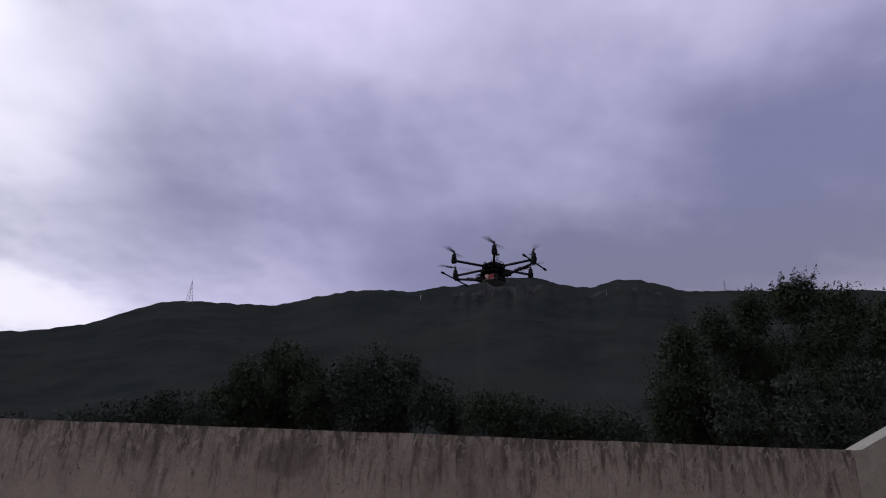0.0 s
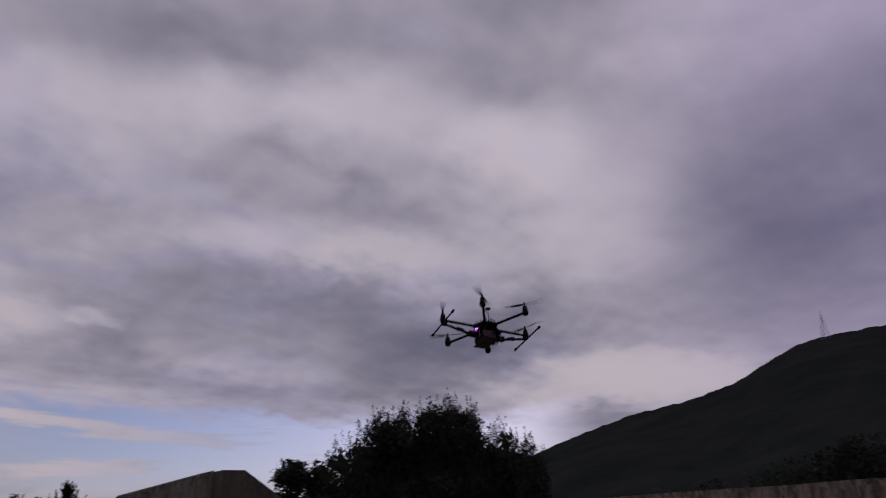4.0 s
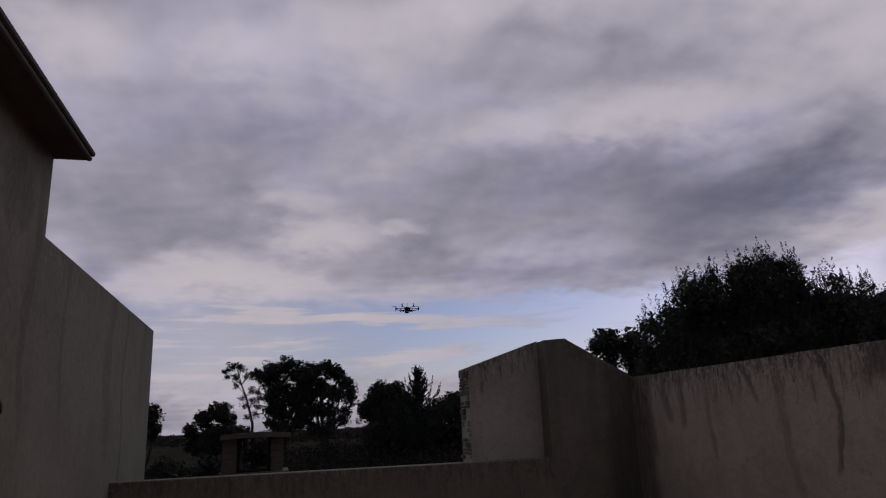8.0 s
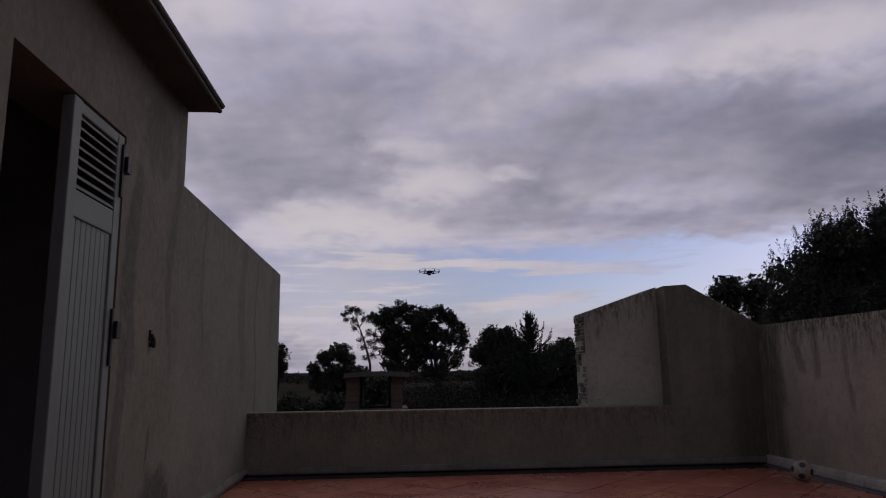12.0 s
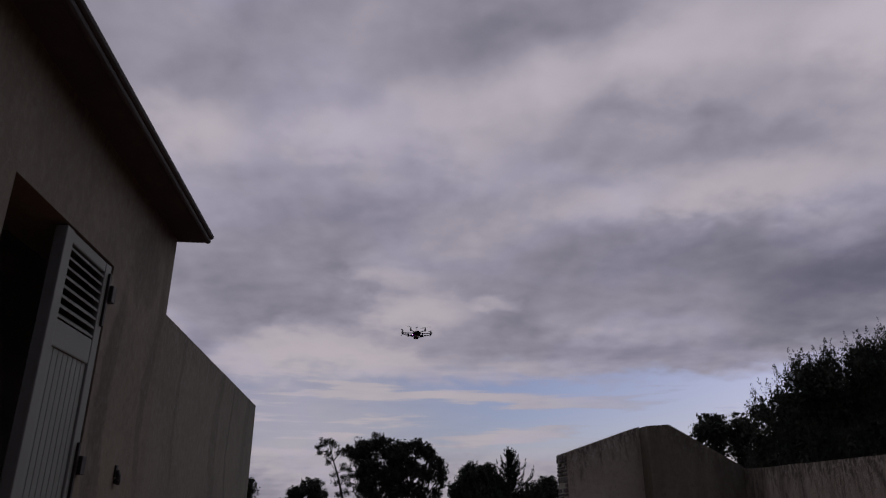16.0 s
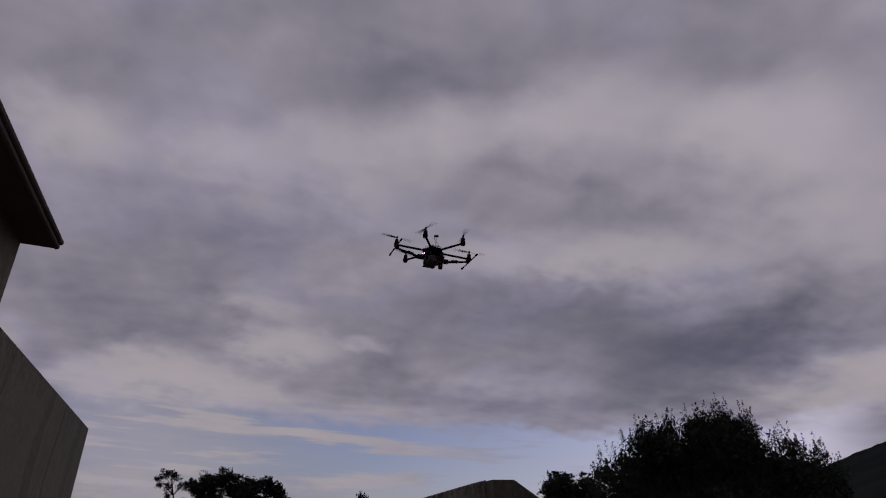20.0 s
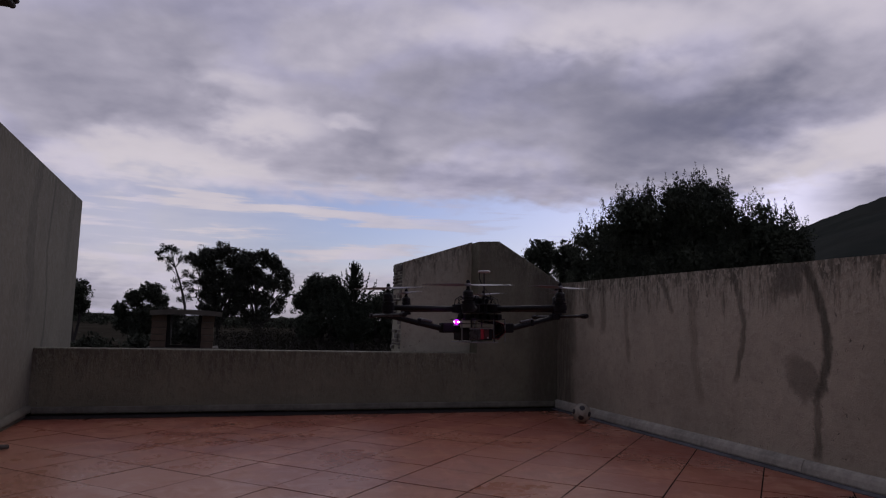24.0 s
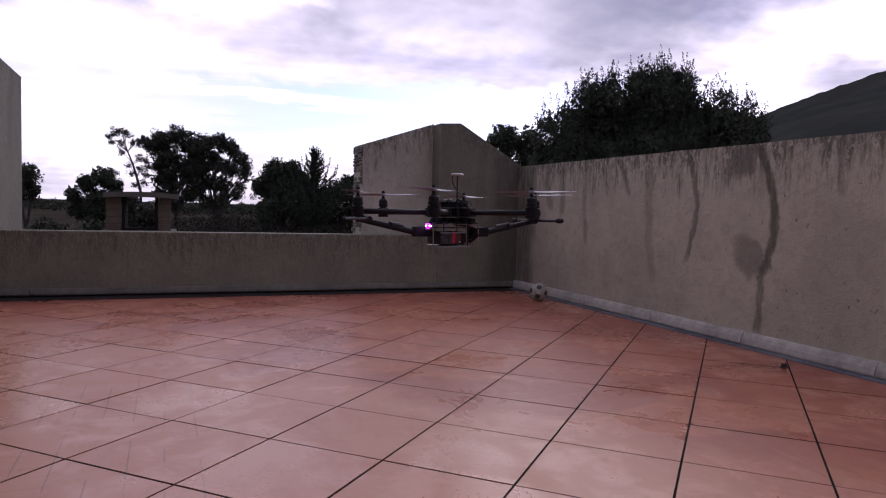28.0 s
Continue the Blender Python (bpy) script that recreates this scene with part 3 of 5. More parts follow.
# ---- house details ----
# soffit colour kept dark and greyed to offset red light bounced off the tiles
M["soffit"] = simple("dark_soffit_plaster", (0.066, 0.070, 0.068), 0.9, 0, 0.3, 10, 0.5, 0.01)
M["roof_tile"] = simple("weathered_clay_tile", (0.06, 0.045, 0.04), 0.9, 0, 0.45, 9, 0.6, 0.01)
M["shutter"] = simple("pale_green_grey_paint", (0.126, 0.146, 0.128), 0.6, 0, 0.18, 14, 0.2, 0.002)
M["iron"] = simple("black_iron", (0.025, 0.023, 0.022), 0.55, 0.6, 0.3, 40, 0.4, 0.002)
M["inside"] = simple("dim_room_plaster", (0.36, 0.36, 0.35), 0.9, 0, 0.2, 4, 0.2, 0.004)
M["brick"] = simple("ochre_brick", (0.112, 0.082, 0.058), 0.9, 0, 0.35, 14, 0.7, 0.01)
M["soot"] = simple("soot_black_mortar", (0.018, 0.016, 0.015), 0.95, 0, 0.35, 14, 0.6, 0.01, 0.1)
M["concrete"] = simple("lichen_concrete", (0.098, 0.094, 0.076), 0.95, 0, 0.35, 12, 0.7, 0.01)

# the room behind the door
bm = bmesh.new()
box(bm, HX - 3.6, HX - 0.3, 1.6, 1.7, -0.1, 2.5)
box(bm, HX - 3.6, HX - 0.3, 5.0, 5.1, -0.1, 2.5)
box(bm, HX - 3.7, HX - 3.6, 1.6, 5.1, -0.1, 2.5)
room = structure("wall_room", bm, M["inside"], "unlit plaster walls of the room behind the door", "wall")
bm = bmesh.new()
box(bm, HX - 3.6, HX - 0.3, 1.7, 5.0, 2.42, 2.5)
structure("ceiling_room", bm, M["inside"], "unlit plaster ceiling of the room", "ceiling")
bm = bmesh.new()
box(bm, HX - 3.6, HX - 0.002, 1.7, 5.0, -0.12, -0.01)
structure("floor_room", bm, M["inside"], "dim room floor behind the threshold", "floor")


def shutter_door():
    door = tagged(new("shutter_door"), "pale green-grey louvred shutter leaf, closed in the house doorway", "shutter")
    door.location = (HX - 0.022, 0, 0)
    y0, y1, z0, z1 = 3.948, 4.489, 0.02, 2.046

    def rail(name, a, b, c, d, t0=-0.02, t1=0.022):
        m_ = bmesh.new()
        box(m_, t0, t1, a, b, c, d, 0.006)
        return part(name, m_, M["shutter"], door)
    rail("stile", y0, y0 + 0.075, z0, z1, -0.025, 0.026)
    rail("stile", y1 - 0.07, y1, z0, z1)
    for a, b in ((z1 - 0.05, z1), (1.555, 1.668), (z0, z0 + 0.14)):
        rail("rail", y0 + 0.075, y1 - 0.07, a, b, -0.018, 0.02)
    for i in range(8):
        zc = 1.692 + i * 0.042
        m_ = bmesh.new()
        prism(m_, [(0.018, zc - 0.016), (0.018, zc - 0.006), (-0.016, zc + 0.02), (-0.016, zc + 0.010)], "y", y0 + 0.074, y1 - 0.069)
        part("slat", m_, M["shutter"], door)
    wide = (y1 - y0 - 0.145) / 8
    for i in range(8):
        a = y0 + 0.075 + i * wide
        for lo, hi in ((z0 + 0.14, 1.555),):
            m_ = bmesh.new()
            box(m_, -0.012, 0.012, a + 0.002, a + wide - 0.002, lo, hi, 0.004)
            part("board", m_, M["shutter"], door)
    for zc in (1.905, 1.115, 0.275):
        m_ = bmesh.new()
        box(m_, 0.018, 0.034, y1 - 0.03, y1 - 0.008, zc - 0.16, zc + 0.10, 0.003)
        box(m_, 0.02, 0.05, y1 - 0.01, y1 + 0.04, zc - 0.035, zc + 0.045, 0.004)
        part("hinge", m_, M["iron"], door, "black iron strap hinge")
    return door


shutter_door()


def wall_hook():
    m_ = bmesh.new()
    tube(m_, [(0, 0, 0), (0.012, 0, 0), (0.02, 0.004, -0.02), (0.018, 0.006, -0.045), (0.012, 0.008, -0.06)], [0.012, 0.012, 0.011, 0.016, 0.018], 8)
    box(m_, 0, 0.01, -0.015, 0.015, -0.03, 0.03, 0.003)
    ob = tagged(link_mesh("shutter_catch", m_, M["iron"]), "small black iron shutter catch fixed on the stucco wall", "shutter catch")
    ob.location = (HX, 5.0, 1.12)


wall_hook()


def eaves():
    roof = tagged(new("roof"), "low-pitched clay tile roof with dark plastered eaves", "roof", kind="structure")
    m_ = bmesh.new()
    slope = 0.36
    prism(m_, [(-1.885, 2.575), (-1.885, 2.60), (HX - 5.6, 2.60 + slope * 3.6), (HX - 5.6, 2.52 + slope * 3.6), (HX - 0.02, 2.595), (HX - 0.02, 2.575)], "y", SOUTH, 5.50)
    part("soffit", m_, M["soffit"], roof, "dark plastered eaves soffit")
    m_ = bmesh.new()
    for i in range(2):
        tube(m_, [(-1.872 + 0.016 * i, SOUTH, 2.588 + 0.03 * i), (-1.872 + 0.016 * i, 5.502, 2.588 + 0.03 * i)], [0.018, 0.018], 10)
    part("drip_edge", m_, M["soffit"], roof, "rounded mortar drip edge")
    shell = bmesh.new()
    n_ = 8
    for k in range(2):
        x = 0.0 if k == 0 else -0.42
        rr = 0.075 if k == 0 else 0.066
        ring = []
        for r_ in (rr, rr - 0.014):
            ring.append([shell.verts.new((x, r_ * math.cos(a), r_ * math.sin(a) * 0.75)) for a in (math.pi * j / n_ for j in range(n_ + 1))])
        if k == 0:
            first = ring
    for a, b in ((first[0], ring[0]), (ring[1], first[1]), (first[1], first[0]), (ring[0], ring[1])):
        for j in range(n_):
            shell.faces.new((a[j], a[j + 1], b[j + 1], b[j]))
    tile = part("roof_tile", shell, M["roof_tile"], roof, "", True)
    tilt = math.degrees(math.atan(slope))
    rng = random.Random(4)
    first_one = True
    for row in range(3):
        for i in range(56):
            y = 5.44 - i * 0.162
            ob = tile if first_one else tile.copy()
            if not first_one:
                scene.collection.objects.link(ob)
            first_one = False
            back = row * 0.36
            ob.matrix_basis = pose(-1.90 - back + rng.uniform(-0.012, 0.012), y, 2.592 + back * slope + rng.uniform(-0.004, 0.004), rng.uniform(-3, 3), tilt, rng.uniform(-2, 2))
    return roof


eaves()


def masonry_end():
    """Raw stones on the broken end of the rear gable leaf."""
    rng = random.Random(9)
    z = 0.57
    while z < 1.43:
        h = rng.uniform(0.025, 0.07)
        y = PY + 0.2
        while y < PY + 0.53:
            d = rng.uniform(0.06, 0.16)
            m_ = bmesh.new()
            out = rng.uniform(-0.004, 0.026)
            box(m_, 1.125 - out, 1.16, y + 0.006, min(y + d, PY + 0.538) - 0.004, z + 0.004, min(z + h, 1.44) - 0.004, 0.008)
            part("stone", m_, M["broken"], gable_rear)
            y += d
        z += h


masonry_end()


def chimney():
    ch = tagged(new("chimney"), "squat chimney with ochre brick piers under a concrete slab cap", "chimney")
    ch.location = (-0.91, 8.70, -0.50)
    lift = 0.50
    m_ = bmesh.new()
    box(m_, -0.33, 0.30, -0.28, 0.28, 0, 0.51 + lift, 0.01)
    part("chimney_base", m_, M["concrete"], ch)
    m_ = bmesh.new()
    box(m_, -0.35, 0.32, -0.30, 0.30, 0.51 + lift, 0.54 + lift, 0.008)
    part("ledge", m_, M["concrete"], ch)
    rng = random.Random(14)
    for x, wd in ((-0.25, 0.14), (0.204, 0.118)):
        for y in (-0.21, 0.21):
            for k in range(5):
                m_ = bmesh.new()
                z = 0.54 + lift + k * 0.064
                slip = rng.uniform(-0.004, 0.004)
                box(m_, x - wd / 2 + slip, x + wd / 2 + slip, y - 0.055, y + 0.055, z, z + 0.058, 0.005)
                part("brick", m_, M["brick"], ch)
            m_ = bmesh.new()
            box(m_, x - wd / 2 + 0.007, x + wd / 2 - 0.007, y - 0.048, y + 0.048, 0.54 + lift, 0.862 + lift)
            part("mortar_core", m_, M["concrete"], ch)
        # sooty lining on the inner face of the pier
        e = 1 if x < 0 else -1
        m_ = bmesh.new()
        box(m_, min(x + e * wd / 2, x + e * (wd / 2 + 0.03)), max(x + e * wd / 2, x + e * (wd / 2 + 0.03)), -0.25, 0.25, 0.54 + lift, 0.862 + lift, 0.004)
        part("lining", m_, M["soot"], ch, "soot-black lining of the flue")
    m_ = bmesh.new()
    box(m_, -0.18, 0.145, -0.26, -0.20, 0.54 + lift, 0.565 + lift, 0.005)
    part("sill", m_, M["soot"], ch, "soot-black sill of the flue")
    m_ = bmesh.new()
    bmesh.ops.create_grid(m_, x_segments=12, y_segments=6, size=1)
    for v in m_.verts:
        x, y = v.co.x, v.co.y
        v.co = Vector((x * 0.335, y * 0.32, 0.898 + lift + 0.016 * (1 - x * x) + 0.003 * noise.noise(Vector((x * 3, y * 3, 1)))))
    made = bmesh.ops.extrude_face_region(m_, geom=m_.faces[:])["geom"]
    for v in made:
        if isinstance(v, bmesh.types.BMVert):
            v.co.z -= 0.048
    part("cap", m_, M["concrete"], ch, "slightly domed concrete slab")
    return ch


chimney()

# lower roof of the outbuilding beyond the parapet
bm = bmesh.new()
prism(bm, [(8.3, GROUND), (8.3, -0.45), (12.6, -0.75), (12.6, GROUND)], "x", -1.9, 1.0)
structure("outbuilding", bm, M["concrete"], "flat-roofed outbuilding below the parapet", "building")


def ball():
    b = tagged(new("ball"), "small scuffed black-and-white football lying in the wall corner", "ball")
    b.matrix_basis = pose(2.53, 6.70, 0.083, 20, 35, 10)
    M["ball_white"] = simple("scuffed_white_leatherette", (0.30, 0.275, 0.22), 0.7, 0, 0.4, 30, 0.3, 0.002)
    M["ball_black"] = simple("black_leatherette", (0.03, 0.028, 0.028), 0.55, 0, 0.3, 30, 0.3, 0.002)
    m_ = bmesh.new()
    bmesh.ops.create_icosphere(m_, subdivisions=4, radius=0.083)
    part("bladder_cover", m_, M["ball_white"], b, "", True)
    ico = bmesh.new()
    bmesh.ops.create_icosphere(ico, subdivisions=1, radius=1)
    dirs = [v.co.copy() for v in ico.verts]
    ico.free()
    for d in dirs:
        m_ = bmesh.new()
        q = d.to_track_quat("Z", "Y")
        rings = []
        for r_ in (0.0, 0.013, 0.025):
            n_ = 1 if r_ == 0 else 10
            rings.append([m_.verts.new(q @ (Vector((r_ * math.cos(a), r_ * math.sin(a), math.sqrt(0.0846 ** 2 - r_ ** 2))))) for a in (2 * math.pi * k / n_ for k in range(n_))])
        for k in range(10):
            m_.faces.new((rings[0][0], rings[1][k], rings[1][(k + 1) % 10]))
            m_.faces.new((rings[1][k], rings[2][k], rings[2][(k + 1) % 10], rings[1][(k + 1) % 10]))
        part("black_panel", m_, M["ball_black"], b)


ball()


def poles():
    M["stick"] = simple("old_grey_wood", (0.07, 0.06, 0.05), 0.9, 0, 0.4, 20, 0.6, 0.004)
    rng = random.Random(3)
    for i in range(5):
        m_ = bmesh.new()
        ln = rng.uniform(0.25, 0.38)
        tube(m_, [(-ln / 2, 0, 0), (0, rng.uniform(-0.02, 0.02), 0.004), (ln / 2, 0, 0)], [0.017, 0.02, 0.015], 8)
        ob = tagged(link_mesh("wooden_stick", m_, M["stick"]), "weathered wooden stick lying on the tiles by the house", "stick", "sticks by the house wall")
        ob.matrix_basis = pose(-1.985 + 0.004 * i, 5.82 + 0.05 * i, 0.02 + 0.016 * (i % 2), 0, 0, 35 + rng.uniform(-24, 24))


poles()

# ---- plants ----


def polar(az, el, dist):
    a = radians(az)
    return Vector((EYE.x + dist * math.sin(a), EYE.y + dist * math.cos(a), EYE.z + dist * math.tan(radians(el))))


def leaf_mesh(centres, size, rng, slim=0.5, upright=0.0):
    """One mesh of small leaf blades with random turns."""
    n_ = len(centres)
    up_ = rng.normal(size=(n_, 3)) + np.array((0, 0, 1.1 - 0.6 * min(upright, 1.5)))
    d = rng.normal(size=(n_, 3))
    d[:, 2] += upright
    e = np.cross(up_, d)
    e /= np.linalg.norm(e, axis=1)[:, None] + 1e-9
    d /= np.linalg.norm(d, axis=1)[:, None]
    ln = np.reshape(size, (-1, 1)) * rng.uniform(0.6, 1.35, (n_, 1))
    tip, side = d * ln * 0.5, e * ln * 0.5 * slim
    co = np.stack([centres - tip, centres + side, centres + tip, centres - side], 1).reshape(-1, 3)
    me_ = bpy.data.meshes.new("crown")
    me_.vertices.add(n_ * 4)
    me_.vertices.foreach_set("co", co.astype(np.float32).ravel())
    me_.loops.add(n_ * 4)
    me_.loops.foreach_set("vertex_index", np.arange(n_ * 4, dtype=np.int32))
    me_.polygons.add(n_)
    me_.polygons.foreach_set("loop_start", np.arange(0, n_ * 4, 4, dtype=np.int32))
    me_.update(calc_edges=True)
    return me_


def blob_points(rng, centre, radii, count, clumps, spread):
    """Leaf places in uneven clumps that fill an ellipsoid, denser near its skin."""
    d = rng.normal(size=(clumps, 3))
    d /= np.linalg.norm(d, axis=1)[:, None]
    d *= rng.uniform(0.35, 1.0, (clumps, 1)) ** 0.6 * rng.uniform(0.74, 1.18, (clumps, 1))
    mid = np.array(centre) + d * np.array(radii)
    own = rng.integers(0, clumps, count)
    return mid[own] + np.clip(rng.normal(size=(count, 3)), -1.4, 1.4) * spread * rng.uniform(0.5, 1.3, clumps)[own][:, None]


def sprig_points(rng, centre, radii, sprigs, height, per):
    """Upright shoots that stand out of the top of a crown."""
    out = []
    for _ in range(sprigs):
        a, r_ = rng.uniform(0, 6.283), rng.uniform(0, 0.85) ** 0.5
        foot = np.array(centre) + np.array([radii[0] * r_ * math.cos(a), radii[1] * r_ * math.sin(a), radii[2] * math.sqrt(max(0.0, 1 - r_ * r_)) * 0.68])
        lean, h = rng.normal(size=2) * 0.14, height * rng.uniform(0.4, 1.15)
        u = rng.uniform(0, 1, per) ** 0.85
        w_ = 0.065 * (1.1 - u)
        out.append(foot + np.stack([lean[0] * u * h + rng.normal(size=per) * w_, lean[1] * u * h + rng.normal(size=per) * w_, u * h], 1))
    return np.concatenate(out) if out else np.zeros((0, 3))


def tree(name, label, category, foot, blobs, mat, leaf, count, clumps, spread, seed, trunk=0.12, sprigs=0, sprig_h=0.6, group="", slim=0.5, limbs=True, full=1.0, upright=0.0):
    """A tree or shrub: tapered trunk, limbs to each blob of the crown, and a crown of small leaves. foot: (x, y)."""
    rng = np.random.default_rng(seed)
    t_ = tagged(new(name), label, category, group)
    t_.location = (foot[0], foot[1], GROUND)
    base = np.array([foot[0], foot[1], GROUND])
    pts = []
    for c, r_ in blobs:
        c_ = np.array(c) - base
        big = (r_[0] * r_[1] * r_[2]) ** (1 / 3)
        k_ = big ** 2
        pts.append(blob_points(rng, c_, r_, int(count * k_ * 1.3), max(8, int(clumps * 1.5 * big ** 1.5)), spread * 1.15))
        # the shaded inside of the crown, of larger and fewer leaves
        pts.append(blob_points(rng, c_, tuple(0.66 * q for q in r_), int(count * k_ * 0.34 * full), max(8, int(clumps * big ** 1.5)), spread * 1.7))
        if sprigs:
            pts.append(sprig_points(rng, c_, r_, int(sprigs * r_[0]) + 2, sprig_h, 48))
    step_ = 3 if sprigs else 2
    sizes = np.concatenate([np.full(len(p), leaf * (2.5 if i % step_ == 1 else 1.0)) for i, p in enumerate(pts)])
    crown = new("crown", leaf_mesh(np.concatenate(pts), sizes, rng, slim, upright))
    crown.data.materials.append(mat)
    crown.parent = t_
    m_ = bmesh.new()
    centres = [Vector(c) - Vector(base) for c, _ in blobs]
    mean = sum(centres, Vector()) / len(centres)
    fork = Vector((mean.x * 0.35, mean.y * 0.35, mean.z * 0.45))
    tube(m_, [(0, 0, -0.2), (fork.x * 0.2, fork.y * 0.3, fork.z * 0.5), tuple(fork)], [trunk * 1.4, trunk, trunk * 0.75], 9)
    part("trunk", m_, M["bark"], t_)
    if limbs:
        for c in centres:
            m_ = bmesh.new()
            bend = fork.lerp(c, 0.5) + Vector(rng.normal(size=3)) * 0.12
            tube(m_, [tuple(fork * 0.96), tuple(bend), tuple(c), tuple(c + (c - bend).normalized() * 0.35)], [trunk * 0.55, trunk * 0.38, trunk * 0.2, trunk * 0.06], 6)
            part("limb", m_, M["bark"], t_)
    return t_


def ring(dist, *rows, fit_=0.86):
    """Blobs from rows of azimuth, elevation of the centre, radius across and upright radius."""
    return [(tuple(polar(az, el, dist + 0.35 * ((i * 7) % 5 - 2))), (r_ * fit_, r_ * 0.95 * fit_, rz * fit_)) for i, (az, el, r_, rz) in enumerate(rows)]


def foot_at(az, dist):
    p = polar(az, 0, dist)
    return (p.x, p.y)


oak = "dense dark evergreen tree with upright leafy shoots behind the terrace wall"


def evergreen(seed, az, dist, *plumes):
    """Upright plumes side by side: rows of azimuth, elevation of the tip, and half-width in metres."""
    rows = []
    for a, top, half in plumes:
        el = top - 1.9
        while el > 1.0:
            k = min(1.0, 0.40 + (top - el) * 0.13)
            rows.append((a + 0.25 * math.sin(el * 3 + seed), el, half * k * 1.12, 0.60))
            el -= 1.7
    tree("evergreen_tree", oak, "tree", foot_at(az, dist), ring(dist, *rows), M["leaf"], 0.050, 9000, 55, 0.08, seed, 0.1, 26, 0.60, "evergreens behind the wall", 0.42, False, 1.6, 0.9)


evergreen(1, 31, 19, (30.2, 8.4, 0.45), (31.4, 8.0, 0.4), (32.4, 9.6, 0.45))
evergreen(2, 34.2, 19, (33.6, 10.9, 0.55), (34.8, 10.9, 0.55), (35.8, 11.1, 0.5))
evergreen(3, 38, 19.5, (36.9, 11.7, 0.5), (38.0, 11.9, 0.55), (39.2, 12.1, 0.6))
evergreen(4, 42, 19, (40.3, 11.5, 0.5), (41.3, 10.9, 0.5), (42.5, 9.7, 0.5), (43.7, 9.7, 0.5))
evergreen(5, 45.4, 18.5, (44.8, 9.2, 0.45), (45.6, 8.7, 0.45), (46.5, 7.7, 0.36))
tree("pine_tree", "round-crowned dark pine beyond the gable", "tree", foot_at(26.3, 36), ring(36, (26.9, 6.1, 0.66, 0.56), (26.3, 5.6, 0.5, 0.45), (27.6, 5.5, 0.55, 0.5), (27.0, 4.5, 0.55, 0.6), (26.5, 3.4, 0.9, 0.8)), M["leaf"], 0.11, 3400, 30, 0.16, 5, 0.14)
tree("pine_tree", "round-crowned dark pine beyond the gable", "tree", foot_at(28.6, 37), ring(37, (28.9, 5.7, 0.48, 0.6), (29.5, 5.5, 0.42, 0.5), (28.7, 4.6, 0.55, 0.6), (29.2, 3.5, 0.8, 0.9)), M["leaf"], 0.11, 3400, 30, 0.16, 6, 0.14)

gum = "tall open-crowned eucalyptus, dark against the sky"
tree("eucalyptus_tree", gum, "tree", foot_at(0.8, 60), ring(60, (-0.2, 4.6, 1.1, 1.0), (0.7, 5.0, 1.1, 0.9), (1.6, 4.5, 1.0, 1.1), (0.2, 3.3, 1.3, 1.2), (1.4, 2.6, 1.3, 1.3), (-0.9, 4.0, 0.8, 0.8), (0.7, 1.4, 1.1, 0.9), (2.2, 3.6, 0.9, 0.8), (0.1, 2.2, 1.0, 0.9), (1.9, 1.6, 0.9, 0.8), (2.3, 4.3, 1.0, 0.9), (2.2, 2.8, 0.8, 1.0), (-1.4, 4.4, 0.5, 0.5), (-0.4, 2.7, 0.7, 0.8), (-0.45, 1.6, 0.6, 0.7), (-0.4, 0.6, 0.6, 0.6), (0.6, 0.1, 1.0, 0.8), (1.7, 0.4, 0.9, 0.8)), M["gum"], 0.125, 2500, 18, 0.15, 7, 0.14, full=0.8)
tree("eucalyptus_tree", gum, "tree", foot_at(3.6, 61), ring(61, (2.8, 4.5, 1.0, 0.9), (3.9, 4.6, 1.1, 1.0), (4.9, 4.2, 0.9, 0.9), (5.5, 3.4, 0.8, 0.9), (3.4, 3.2, 1.2, 1.2), (4.6, 2.6, 1.2, 1.1), (5.8, 2.2, 0.6, 0.7), (3.0, 1.6, 1.0, 1.0), (4.2, 1.4, 1.0, 0.9), (2.5, 2.6, 0.9, 0.9), (2.4, 3.8, 0.9, 0.8), (6.1, 2.9, 0.45, 0.4), (5.6, 1.2, 0.5, 0.5), (2.4, 0.8, 0.8, 0.7), (3.0, 0.0, 0.9, 0.8), (4.2, 0.3, 0.9, 0.7), (5.2, 0.6, 0.6, 0.6)), M["gum"], 0.125, 2400, 18, 0.15, 8, 0.14, full=0.8)


